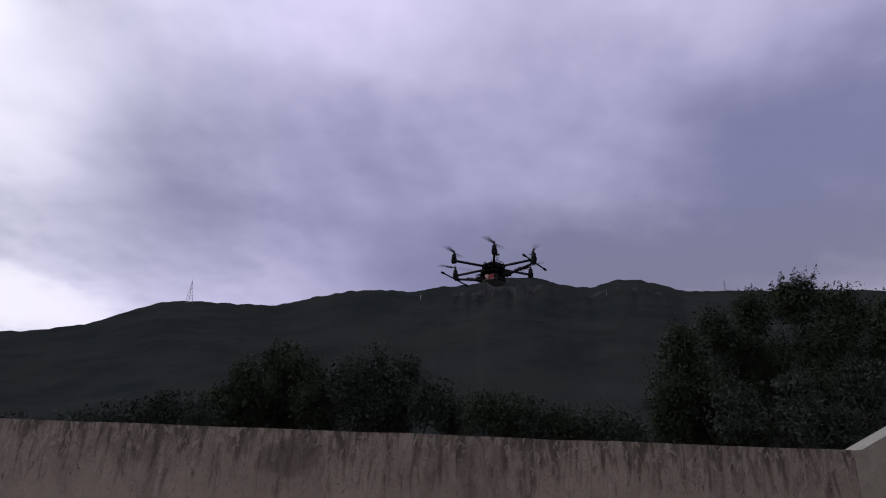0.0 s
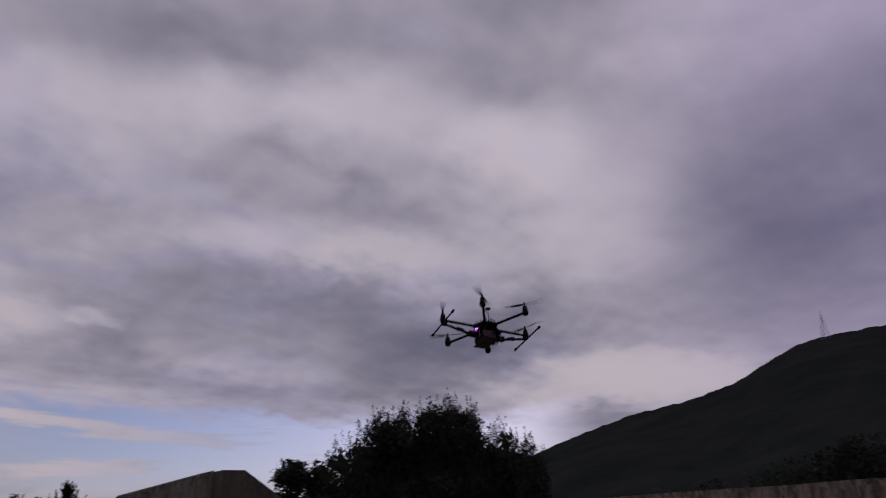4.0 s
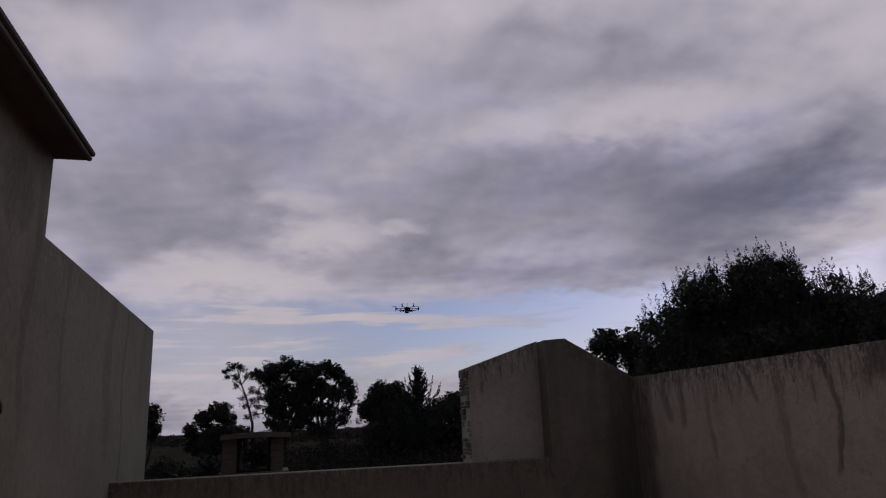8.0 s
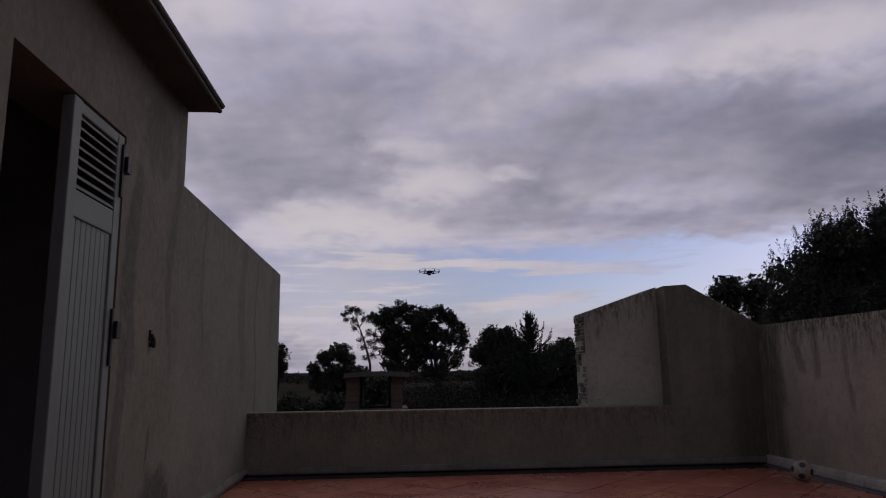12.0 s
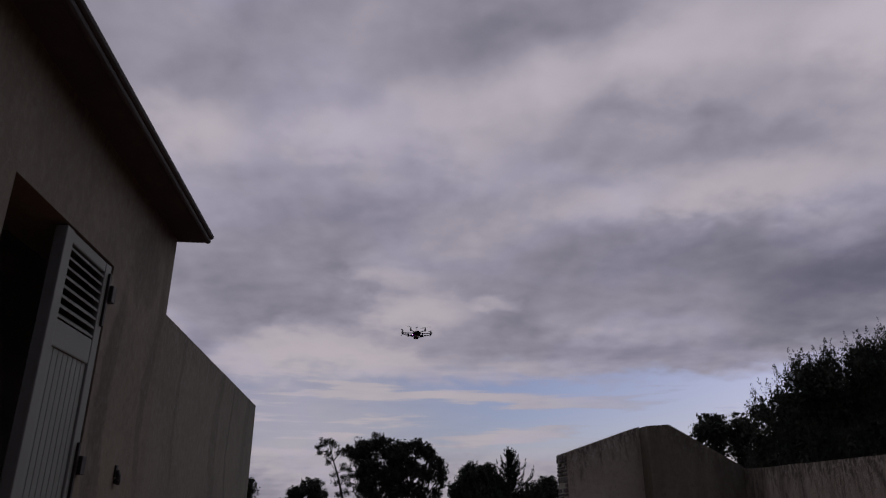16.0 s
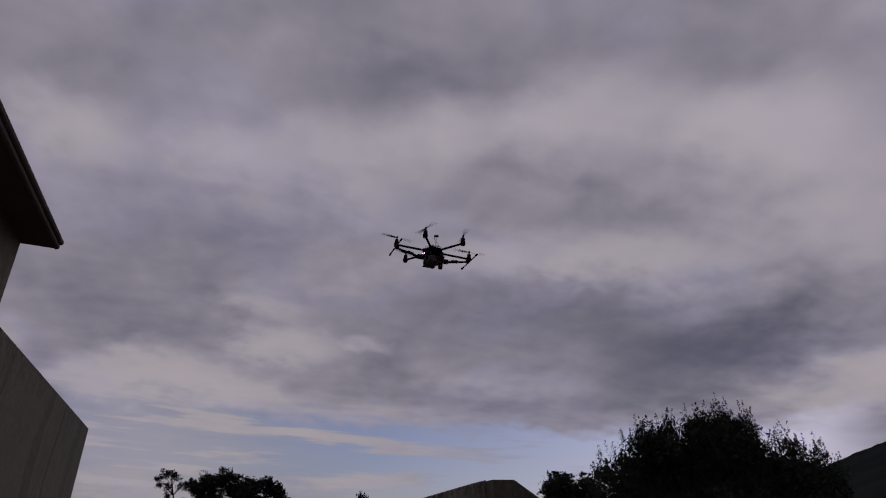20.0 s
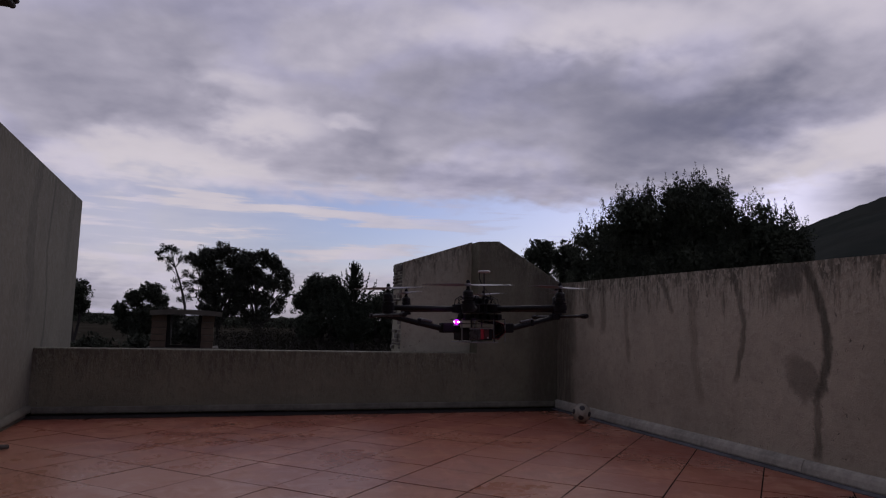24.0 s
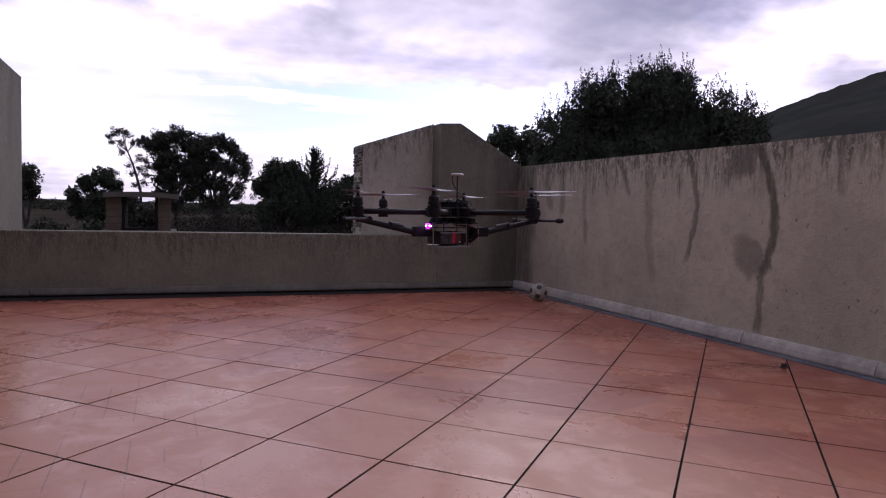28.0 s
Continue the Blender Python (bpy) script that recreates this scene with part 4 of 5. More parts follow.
def slender_tree():
    """One thin leaning stem with forked twigs that end in leaf tufts."""
    rng = np.random.default_rng(9)
    foot = polar(-1.7, 0, 58)
    t_ = tagged(new("slender_tree"), "thin leaning tree with a sparse tufted top", "tree")
    t_.location = (foot.x, foot.y, GROUND)
    base = Vector((foot.x, foot.y, GROUND))
    stem = [Vector((0, 0, -0.2))] + [polar(az, el, 58) - base for az, el in ((-1.75, 0.6), (-2.05, 1.8), (-2.3, 2.7), (-2.65, 3.6), (-2.85, 4.3))]
    m_ = bmesh.new()
    tube(m_, [tuple(p) for p in stem], [0.13, 0.11, 0.09, 0.075, 0.055, 0.03], 8)
    part("trunk", m_, M["bark"], t_)
    pts = []
    for az, el, r_, j in ((-3.9, 4.7, 0.38, 4), (-3.5, 5.05, 0.42, 4), (-3.1, 5.0, 0.40, 5), (-2.7, 4.85, 0.36, 5), (-3.7, 4.25, 0.26, 4), (-3.1, 4.2, 0.30, 4), (-2.2, 4.3, 0.30, 4), (-1.9, 4.45, 0.2, 4), (-3.1, 3.6, 0.25, 3),
                          (-1.9, 3.2, 0.32, 3), (-1.45, 3.0, 0.30, 3), (-1.3, 2.5, 0.26, 2), (-1.7, 2.3, 0.36, 2), (-1.35, 1.9, 0.28, 2), (-2.6, 2.6, 0.2, 2), (-2.4, 2.0, 0.2, 2), (-1.6, 1.3, 0.3, 1), (-2.2, 1.1, 0.22, 1)):
        c = polar(az, el, 58 + rng.uniform(-0.4, 0.4)) - base
        pts.append(blob_points(rng, np.array(c), (r_, r_, r_ * 0.75), int(900 * r_), 10, 0.12))
        m_ = bmesh.new()
        tube(m_, [tuple(stem[j]), tuple(stem[j].lerp(c, 0.55) + Vector((0, 0, 0.08))), tuple(c)], [0.032, 0.022, 0.008], 5)
        part("twig", m_, M["bark"], t_)
    crown = new("crown", leaf_mesh(np.concatenate(pts), 0.125, rng, 0.5))
    crown.data.materials.append(M["gum"])
    crown.parent = t_


slender_tree()
tree("broad_tree", "broad dense dark tree in the field", "tree", foot_at(8.6, 46), ring(46, (8.3, 2.6, 1.1, 1.0), (9.4, 2.6, 1.0, 0.9), (7.4, 1.4, 1.0, 1.1), (8.9, 1.0, 1.4, 1.3), (10.4, 1.4, 1.0, 1.1), (8, -0.6, 1.4, 1.2), (10.4, -0.4, 1.2, 1.2), (11.4, -1.0, 1.2, 1.1), (12.3, 0.5, 0.8, 0.9)), M["leaf"], 0.105, 4656, 34, 0.12, 10, 0.2)
tree("broad_tree", "broad dense dark tree in the field", "tree", foot_at(13.4, 48), ring(48, (13.2, 1.0, 1.0, 1.1), (14.3, 1.4, 1.0, 1.2), (13.0, -0.8, 1.3, 1.3), (14.8, -0.4, 1.3, 1.4)), M["leaf"], 0.105, 4345, 34, 0.12, 11, 0.18)
tree("round_tree", "low round tree in the field", "tree", foot_at(-4.3, 52), ring(52, (-4.2, 1.6, 1.0, 0.8), (-5.4, 1.1, 1.0, 0.75), (-3.6, 1.0, 0.7, 0.7), (-4.6, -0.2, 1.5, 1.0), (-6.4, 0.2, 0.75, 0.6), (-3.4, 0.1, 0.6, 0.7), (-3.4, -0.8, 1.0, 0.8), (-5.8, -0.8, 1.1, 0.8), (-4.5, -1.4, 1.4, 0.9), (-2.7, -1.0, 0.7, 0.6)), M["leaf"], 0.105, 4035, 34, 0.12, 12, 0.16)
tree("round_tree", "low round tree beside the screen wall", "tree", foot_at(-9.3, 50), ring(50, (-9.2, 1.6, 0.7, 0.8), (-9.6, 0.4, 0.9, 0.9), (-8.8, 0.5, 0.5, 0.7)), M["leaf"], 0.105, 4035, 34, 0.12, 13, 0.16)

tree("shrub", "low dark bush in the dry field", "shrub", foot_at(-8.0, 42), ring(42, (-8.0, -2.6, 0.9, 0.6), (-7.2, -2.9, 0.7, 0.5), (-8.8, -3.0, 0.6, 0.5)), M["leaf"], 0.12, 2500, 24, 0.16, 14, 0.05)
tree("shrub", "tall dark thicket at the foot of the leaning tree", "shrub", foot_at(-2.2, 50), ring(50, (-2.9, -0.1, 0.5, 0.5), (-2.35, -0.2, 0.5, 0.5), (-2.7, -0.9, 0.7, 0.6), (-1.9, -1.0, 0.6, 0.5), (-1.2, -1.2, 0.6, 0.5), (-0.7, -0.9, 0.5, 0.5), (-2.2, -1.7, 0.8, 0.6), (-1.0, -1.9, 0.8, 0.6)), M["gum"], 0.12, 3200, 26, 0.14, 16, 0.05)
tree("shrub", "low dark bush in the dry field", "shrub", foot_at(-4.6, 40), ring(40, (-4.6, -2.5, 0.9, 0.6), (-5.3, -2.9, 0.7, 0.5), (-3.9, -3.0, 0.7, 0.5)), M["leaf"], 0.12, 2500, 24, 0.16, 15, 0.05)


def fir():
    """A spiky fir: a straight stem with whorls of drooping needle boughs."""
    rng = np.random.default_rng(21)
    x, y = foot_at(11.4, 42)
    t_ = tagged(new("fir_tree"), "spiky dark fir with a pointed top", "tree")
    t_.location = (x, y, GROUND)
    height = 0.9 - GROUND + 42 * math.tan(radians(4.5))
    m_ = bmesh.new()
    tube(m_, [(0, 0, -0.2), (0, 0, height * 0.6), (0, 0, height)], [0.14, 0.08, 0.012], 8)
    part("trunk", m_, M["bark"], t_)
    pts = []
    level = 0.0
    while level < 4.6:
        z = height - 0.25 - level
        for q in range(9):
            reach = min(2.4, 0.20 + 0.54 * level) * rng.uniform(0.35, 1.2)
            a = rng.uniform(0, 6.283)
            n_ = int(90 + 90 * reach)
            u = rng.uniform(0.02, 1, n_)
            side = rng.normal(size=n_) * (0.03 + 0.09 * (1 - u) * reach)
            k_ = int(14 + 16 * reach)
            rise = rng.uniform(0, 1, k_)
            tip = 0.30 + 0.16 * reach
            pts.append(np.stack([np.cos(a) * reach * (0.94 + 0.08 * rise) + rng.normal(size=k_) * 0.03 * (1.2 - rise), np.sin(a) * reach * (0.94 + 0.08 * rise) + rng.normal(size=k_) * 0.03 * (1.2 - rise), z + 0.60 * reach + rise * tip], 1))
            pts.append(np.stack([np.cos(a) * u * reach - np.sin(a) * side, np.sin(a) * u * reach + np.cos(a) * side, z + 0.42 * u * reach + 0.22 * u * u * reach + rng.normal(size=n_) * 0.04], 1))
        level += 0.23
    u = rng.uniform(0, 1, 120)
    pts.append(np.stack([rng.normal(size=120) * 0.05, rng.normal(size=120) * 0.05, height - 0.7 + u * 0.75], 1))
    crown = new("crown", leaf_mesh(np.concatenate(pts), 0.11, rng, 0.35))
    crown.data.materials.append(M["fir"])
    crown.parent = t_


fir()

bush = "dense dark shrubs and small oaks behind the terrace wall"
tree("oak_tree", "spreading dark oak behind the terrace wall", "tree", foot_at(77, 15), ring(15, (75.0, 9.2, 0.6, 0.6), (77.3, 10.8, 0.6, 0.55), (79.2, 9.6, 0.55, 0.6), (74, 6.8, 0.75, 0.8), (77.4, 7.0, 0.9, 0.9), (80.4, 7.6, 0.7, 0.8), (72.4, 7.4, 0.32, 0.3)), M["leaf_near"], 0.034, 17000, 44, 0.1, 31, 0.08, 20, 0.30, "trees behind the wall", full=1.7)
tree("oak_tree", "spreading dark oak behind the terrace wall", "tree", foot_at(85, 14), ring(14, (82.4, 10.2, 0.4, 0.45), (84.6, 10.8, 0.5, 0.5), (87.2, 10.4, 0.45, 0.5), (83.6, 7.6, 0.7, 0.8), (86.6, 7.8, 0.8, 0.8), (89.6, 8.4, 0.5, 0.5), (91.4, 7.2, 0.45, 0.5)), M["olive"], 0.034, 16000, 42, 0.1, 32, 0.08, 20, 0.30, "trees behind the wall", full=1.7)
for i, (az, el, r_, rz, mat) in enumerate(((65.5, 5.0, 0.5, 0.35, "olive"), (67.6, 5.8, 0.45, 0.4, "olive"), (69.4, 6.4, 0.45, 0.45, "olive"), (71.2, 5.6, 0.5, 0.5, "olive"),
                                          (93.8, 7.6, 0.5, 0.5, "leaf"), (96.0, 7.8, 0.5, 0.45, "leaf"), (98.4, 7.0, 0.5, 0.5, "olive"), (100.6, 6.8, 0.5, 0.4, "leaf"), (102.8, 6.4, 0.5, 0.45, "olive"), (105, 6.4, 0.5, 0.5, "olive"),
                                          (60, 3.6, 0.6, 0.45, "olive"), (55.5, 2.9, 0.6, 0.4, "olive"), (50.5, 2.2, 0.6, 0.4, "leaf"), (63, 4.4, 0.5, 0.4, "olive"))):
    tree("shrub", "grey-green shrub behind the terrace wall" if mat == "olive" else "dark green shrub behind the terrace wall", "shrub", foot_at(az, 13), ring(13, (az, el, r_, rz), (az + 1, el - 2.6, r_ * 1.2, rz * 1.5)), M["leaf_near" if mat == "leaf" else mat], 0.031, 15000, 40, 0.1, 40 + i, 0.05, 20, 0.24, "shrubs behind the wall")
tree("holm_oak", "large dense holm oak with paler young shoots behind the wall", "tree", foot_at(116, 14.5), ring(14.5, (109.8, 12.8, 0.4, 0.55), (112.4, 13.6, 0.45, 0.6), (115.2, 15.2, 0.5, 0.55), (118.2, 16.0, 0.6, 0.45), (121.0, 14.6, 0.6, 0.6), (124.5, 13.2, 0.7, 0.7), (111, 9.4, 0.85, 0.9), (115, 11.2, 1.0, 1.0), (119.4, 11.6, 1.0, 1.0), (123.5, 9.8, 1.0, 1.0), (108.4, 7.6, 0.55, 0.6), (112.5, 6.2, 1.0, 0.9), (117.4, 7.0, 1.1, 1.0), (122, 6.0, 1.1, 1.0), (127, 9, 1.0, 1.2), (109.6, 10.0, 0.7, 0.8), (110.2, 7.4, 0.8, 0.8)), M["leaf_near"], 0.034, 16000, 42, 0.1, 60, 0.10, 26, 0.42, full=1.8)
tree("olive_tree", "paler olive bush in front of the holm oak", "tree", foot_at(121, 12), ring(12, (113.0, 8.2, 0.4, 0.4), (117.5, 9.0, 0.4, 0.45), (121.5, 9.6, 0.45, 0.5), (118.5, 6.0, 0.8, 0.7), (124, 7.0, 0.6, 0.7)), M["olive"], 0.033, 15000, 40, 0.1, 61, 0.06, 26, 0.42, full=1.8)


def far_growth():
    """Grass tufts and scrub of the field, and the woods at its far edge."""
    rng = np.random.default_rng(77)
    pts = []
    for _ in range(1500):
        az, dist = rng.uniform(-16, 24), rng.uniform(26, 75)
        x, y = foot_at(az, dist)
        h = rng.uniform(0.25, 1.0)
        u = rng.uniform(0, 1, 40)
        pts.append(np.stack([x + rng.normal(size=40) * 0.35, y + rng.normal(size=40) * 0.35, GROUND + u * h], 1))
    me_ = leaf_mesh(np.concatenate(pts), 0.32, rng, 0.18, 1.6)
    me_.materials.append(M["scrub"])
    tagged(new("field_grass", me_), "tall dry grass and low scrub in the field", "grass", kind="stuff")
    pts = []
    for _ in range(290):
        az, dist = rng.uniform(-9, 19), rng.uniform(30, 56)
        x, y = foot_at(az, dist)
        top = (rng.uniform(1.0, 2.3) if az < 0.6 else rng.uniform(2.7, 4.0)) * dist / 44
        pts.append(blob_points(rng, np.array([x, y, GROUND + top * 0.45]), (1.0, 1.0, top * 0.5), 600, 16, 0.22))
    me_ = leaf_mesh(np.concatenate(pts), 0.13, rng, 0.5, 0.5)
    me_.materials.append(M["scrub"])
    tagged(new("field_scrub", me_), "dark tangled scrub between the field trees", "scrub", kind="stuff")
    pts = []
    for _ in range(520):
        az, dist = rng.uniform(-22, 46), rng.uniform(250, 420)
        x, y = foot_at(az, dist)
        top = rng.uniform(2.4, 4.3)
        c = np.array([x, y, GROUND + top * 0.5])
        pts.append(blob_points(rng, c, (4.5, 4.5, top * 0.5), 300, 18, 0.6))
    me_ = leaf_mesh(np.concatenate(pts), 0.8, rng, 0.6)
    me_.materials.append(M["leaf"])
    tagged(new("far_woods", me_), "dark belt of distant trees at the edge of the field", "woods", kind="stuff")


far_growth()


def bare_shrub(az, dist, seed):
    rng = random.Random(seed)
    x, y = foot_at(az, dist)
    m_ = bmesh.new()
    for _ in range(16):
        p = Vector((rng.uniform(-0.3, 0.3), rng.uniform(-0.3, 0.3), -0.1))
        d = Vector((rng.uniform(-0.35, 0.35), rng.uniform(-0.35, 0.35), 1)).normalized()
        ln = rng.uniform(1.6, 3.4)
        mid = p + d * ln * 0.55 + Vector((rng.uniform(-0.2, 0.2), rng.uniform(-0.2, 0.2), 0))
        tube(m_, [tuple(p), tuple(mid), tuple(mid + d * ln * 0.5 + Vector((rng.uniform(-0.4, 0.4), rng.uniform(-0.4, 0.4), 0)))], [0.03, 0.018, 0.005], 5)
    ob = tagged(link_mesh("bare_shrub", m_, M["bark"]), "leafless grey shrub in the field", "shrub", "bare shrubs")
    ob.location = (x, y, GROUND)


for i, (az, d_) in enumerate(((2.0, 34), (3.4, 33), (4.8, 35), (6.2, 34), (7.4, 36), (12.6, 33))):
    bare_shrub(az, d_, i)


def mast(az, dist, base_el, height, width, label):
    """A lattice mast with three legs and braces."""
    p = polar(az, base_el, dist)
    t_ = tagged(new("lattice_mast"), label, "mast")
    t_.location = (p.x, p.y, p.z - 6)
    feet = [Vector((width * math.cos(a), width * math.sin(a), 0)) for a in (0.4, 2.5, 4.6)]
    top = height + 6
    r_ = 0.45
    for f_ in feet:
        m_ = bmesh.new()
        tube(m_, [tuple(f_), tuple(f_ * 0.06 + Vector((0, 0, top * 0.86)))], [r_, r_ * 0.7], 5)
        part("leg", m_, M["steel"], t_)
    for k in range(7):
        s0, s1 = 1 - 0.135 * k, 1 - 0.135 * (k + 1)
        for j in range(3):
            a, b = feet[j] * s0, feet[(j + 1) % 3] * s1
            m_ = bmesh.new()
            tube(m_, [(a.x, a.y, top * 0.86 * (1 - s0)), (b.x, b.y, top * 0.86 * (1 - s1))], 0.16, 4)
            part("brace", m_, M["steel"], t_)
    m_ = bmesh.new()
    tube(m_, [(0, 0, top * 0.8), (0, 0, top)], [0.35, 0.2], 5)
    part("aerial", m_, M["steel"], t_)


M["steel"] = simple("galvanised_steel", (0.28, 0.28, 0.29), 0.5, 0.7, 0.2, 3, 0.1, 0.01)
mast(68.9, 1480, 14.95, 54, 9, "tall steel lattice mast on the ridge of the mountain")
mast(88.0, 1380, 15.9, 42, 3, "slim steel pylon standing on the scrub slope")
mast(104.0, 1380, 16.2, 40, 3, "slim steel pylon standing on the scrub slope")
mast(113.4, 1490, 17.0, 30, 4, "slim steel pylon standing on the scrub slope")

# ---- the hexacopter ----
M["carbon"] = simple("black_carbon_fibre", (0.009, 0.009, 0.010), 0.55, 0, 0.3, 60, 0.2, 0.001, 0.25)
M["black_plastic"] = simple("matt_black_plastic", (0.010, 0.010, 0.011), 0.75, 0, 0.25, 50, 0.2, 0.001, 0.2)
M["blade"] = simple("grey_plastic_blade", (0.16, 0.16, 0.17), 0.45, 0, 0.1, 30, 0.1, 0.001)
M["sleeve"] = simple("worn_grey_sleeve", (0.075, 0.075, 0.078), 0.55, 0, 0.25, 40, 0.1, 0.001)
M["smoked"] = simple("smoked_plastic_box", (0.030, 0.028, 0.029), 0.28, 0, 0.25, 40, 0.1, 0.001)
M["white_plastic"] = simple("white_plastic", (0.45, 0.43, 0.42), 0.4, 0, 0.08, 30, 0.1, 0.001)
M["grey_plate"] = simple("grey_aluminium_plate", (0.20, 0.20, 0.20), 0.45, 0.5, 0.15, 30, 0.1, 0.001)
M["case"] = simple("smoky_battery_case", (0.17, 0.155, 0.155), 0.5, 0, 0.25, 40, 0.1, 0.001)
M["pale_pink"] = simple("pale_pink_plastic", (0.62, 0.40, 0.34), 0.5, 0, 0.12, 30, 0.1, 0.001)
M["wire_red"] = simple("red_wire", (0.11, 0.014, 0.012), 0.5, 0, 0.1, 40, 0, 0)


def lamp_material(name, colour, strength):
    def build(t, b):
        b.inputs["Base Color"].default_value = (0.6, 0.2, 0.7, 1)
        b.inputs["Emission Color"].default_value = colour
        b.inputs["Emission Strength"].default_value = strength
    return principled(name, build)


M["lamp"] = lamp_material("magenta_light", (0.42, 0.003, 0.72, 1), 4.0)
M["led"] = lamp_material("magenta_light_core", (0.80, 0.30, 1.0, 1), 60)


# weak emission added to brighten the battery's red wrap
def red_wrap_material():
    def build(t, b):
        b.inputs["Base Color"].default_value = (0.12, 0.004, 0.010, 1)
        b.inputs["Emission Color"].default_value = (1.0, 0.02, 0.07, 1)
        b.inputs["Emission Strength"].default_value = 0.03
    return principled("self_lit_red_wrap", build)


M["red_wrap_glow"] = red_wrap_material()
M["dark_red"] = simple("dark_red_wrap", (0.060, 0.008, 0.012), 0.4, 0, 0.3, 30, 0.1, 0.001)
ARM = 0.45


def hexacopter():
    h = tagged(new("hexacopter"), "black carbon hexacopter in flight, legs raised, magenta tail light", "drone")
    # hub: two plates with electronics between
    for z0, z1, r_ in ((0.018, 0.022, 0.105), (-0.022, -0.018, 0.105), (0.046, 0.049, 0.06)):
        m_ = bmesh.new()
        solid(m_, [(r_ * 0.97, z0), (r_, z0 + 0.001), (r_, z1 - 0.001), (r_ * 0.97, z1)], 12)
        part("hub_plate", m_, M["carbon"], h)
    m_ = bmesh.new()
    box(m_, -0.075, 0.075, -0.085, 0.085, -0.0175, 0.0175, 0.006)
    part("power_board", m_, M["black_plastic"], h)
    m_ = bmesh.new()
    box(m_, -0.05, 0.03, -0.040, 0.040, 0.023, 0.046, 0.006)
    part("flight_controller", m_, M["black_plastic"], h)
    m_ = bmesh.new()
    box(m_, -0.055, -0.02, 0.012, 0.045, 0.049, 0.062, 0.004)
    part("receiver", m_, M["grey_plate"], h, "small grey receiver box")
    m_ = bmesh.new()
    box(m_, -0.04, 0.02, -0.07, -0.018, 0.050, 0.053, 0.001)
    box(m_, -0.03, 0.01, -0.06, -0.03, 0.053, 0.060, 0.002)
    part("circuit_board", m_, M["black_plastic"], h)
    for k in range(6):
        a = radians(30 + 60 * k)
        m_ = bmesh.new()
        tube(m_, [(0.10 * math.cos(a + 0.5), 0.10 * math.sin(a + 0.5), -0.02), (0.10 * math.cos(a + 0.5), 0.10 * math.sin(a + 0.5), 0.02)], 0.006, 6)
        part("spacer", m_, M["black_plastic"], h)
    # arms, built once along x
    m_ = bmesh.new()
    tube(m_, [(0.07, 0, 0), (ARM - 0.02, 0, 0)], 0.0125, 12)
    for k in range(6):
        deg = 30 + 60 * k
        if k == 0:
            first = part("arm", m_, M["carbon"], h, "", True)
            m2 = bmesh.new()
            box(m2, 0.075, 0.125, -0.019, 0.019, -0.019, 0.019, 0.004)
            part("clamp", m2, M["black_plastic"], first)
            m2 = bmesh.new()
            solid(m2, [(0.021, -0.025), (0.026, -0.024), (0.026, -0.015), (0.023, -0.0145), (0.023, -0.012), (0.029, -0.0115), (0.029, 0.010), (0.024, 0.0105), (0.024, 0.014), (0.027, 0.0145), (0.027, 0.0205), (0.020, 0.022)], 16, (ARM, 0, 0))
            part("motor_mount", m2, M["black_plastic"], first)
            m2 = bmesh.new()
            solid(m2, [(0.017, 0.022), (0.017, 0.027), (0.0235, 0.0275), (0.0235, 0.040), (0.0205, 0.041), (0.0205, 0.044), (0.0225, 0.0445), (0.0215, 0.060), (0.017, 0.066), (0.010, 0.068), (0.010, 0.074)], 18, (ARM, 0, 0))
            part("motor", m2, M["carbon"], first)
            m2 = bmesh.new()
            solid(m2, [(0.007, 0.074), (0.007, 0.098), (0.009, 0.100), (0.008, 0.106), (0.003, 0.111)], 10, (ARM, 0, 0))
            part("prop_shaft", m2, M["black_plastic"], first)
            first.matrix_basis = pose(0, 0, 0, 0, 0, deg)
        else:
            o = first.copy()
            scene.collection.objects.link(o)
            for c in first.children:
                cc = c.copy()
                scene.collection.objects.link(cc)
                cc.parent = o
            o.matrix_basis = pose(0, 0, 0, 0, 0, deg)
    # landing legs, raised
    for s in (1, -1):
        m_ = bmesh.new()
        tube(m_, [(0, s * 0.11, -0.102), (0, s * 0.17, -0.097), (0, s * 0.450, -0.036)], [0.015, 0.0145, 0.012], 10)
        leg = part("landing_leg", m_, M["carbon"], h, "raised black landing leg", True)
        m_ = bmesh.new()
        tube(m_, [(-0.218, s * 0.457, -0.034), (0.218, s * 0.457, -0.034)], 0.0075, 8)
        part("skid", m_, M["carbon"], leg)
        for e in (1, -1):
            m_ = bmesh.new()
            tube(m_, [(e * 0.212, s * 0.457, -0.034), (e * 0.243, s * 0.457, -0.034), (e * 0.255, s * 0.457, -0.034)], [0.0115, 0.0125, 0.010], 8)
            part("rubber_foot", m_, M["black_plastic"], leg)
        m_ = bmesh.new()
        box(m_, -0.02, 0.02, s * 0.437 - 0.02, s * 0.437 + 0.022, -0.050, -0.020, 0.005)
        part("skid_joint", m_, M["black_plastic"], leg)
        m_ = bmesh.new()
        box(m_, -0.025, 0.025, s * 0.145 - 0.045, s * 0.145 + 0.045, -0.115, -0.068, 0.008)
        part("leg_servo", m_, M["black_plastic"], leg)
        m_ = bmesh.new()
        tube(m_, [(-0.004, s * 0.235, -0.064), (-0.004, s * 0.305, -0.050)], 0.007, 8)
        part("cable_sleeve", m_, M["sleeve"], leg)
        m_ = bmesh.new()
        box(m_, -0.017, 0.017, s * 0.300 - 0.006, s * 0.300 + 0.006, -0.082, -0.050, 0.003)
        part("leg_clip", m_, M["black_plastic"], leg)
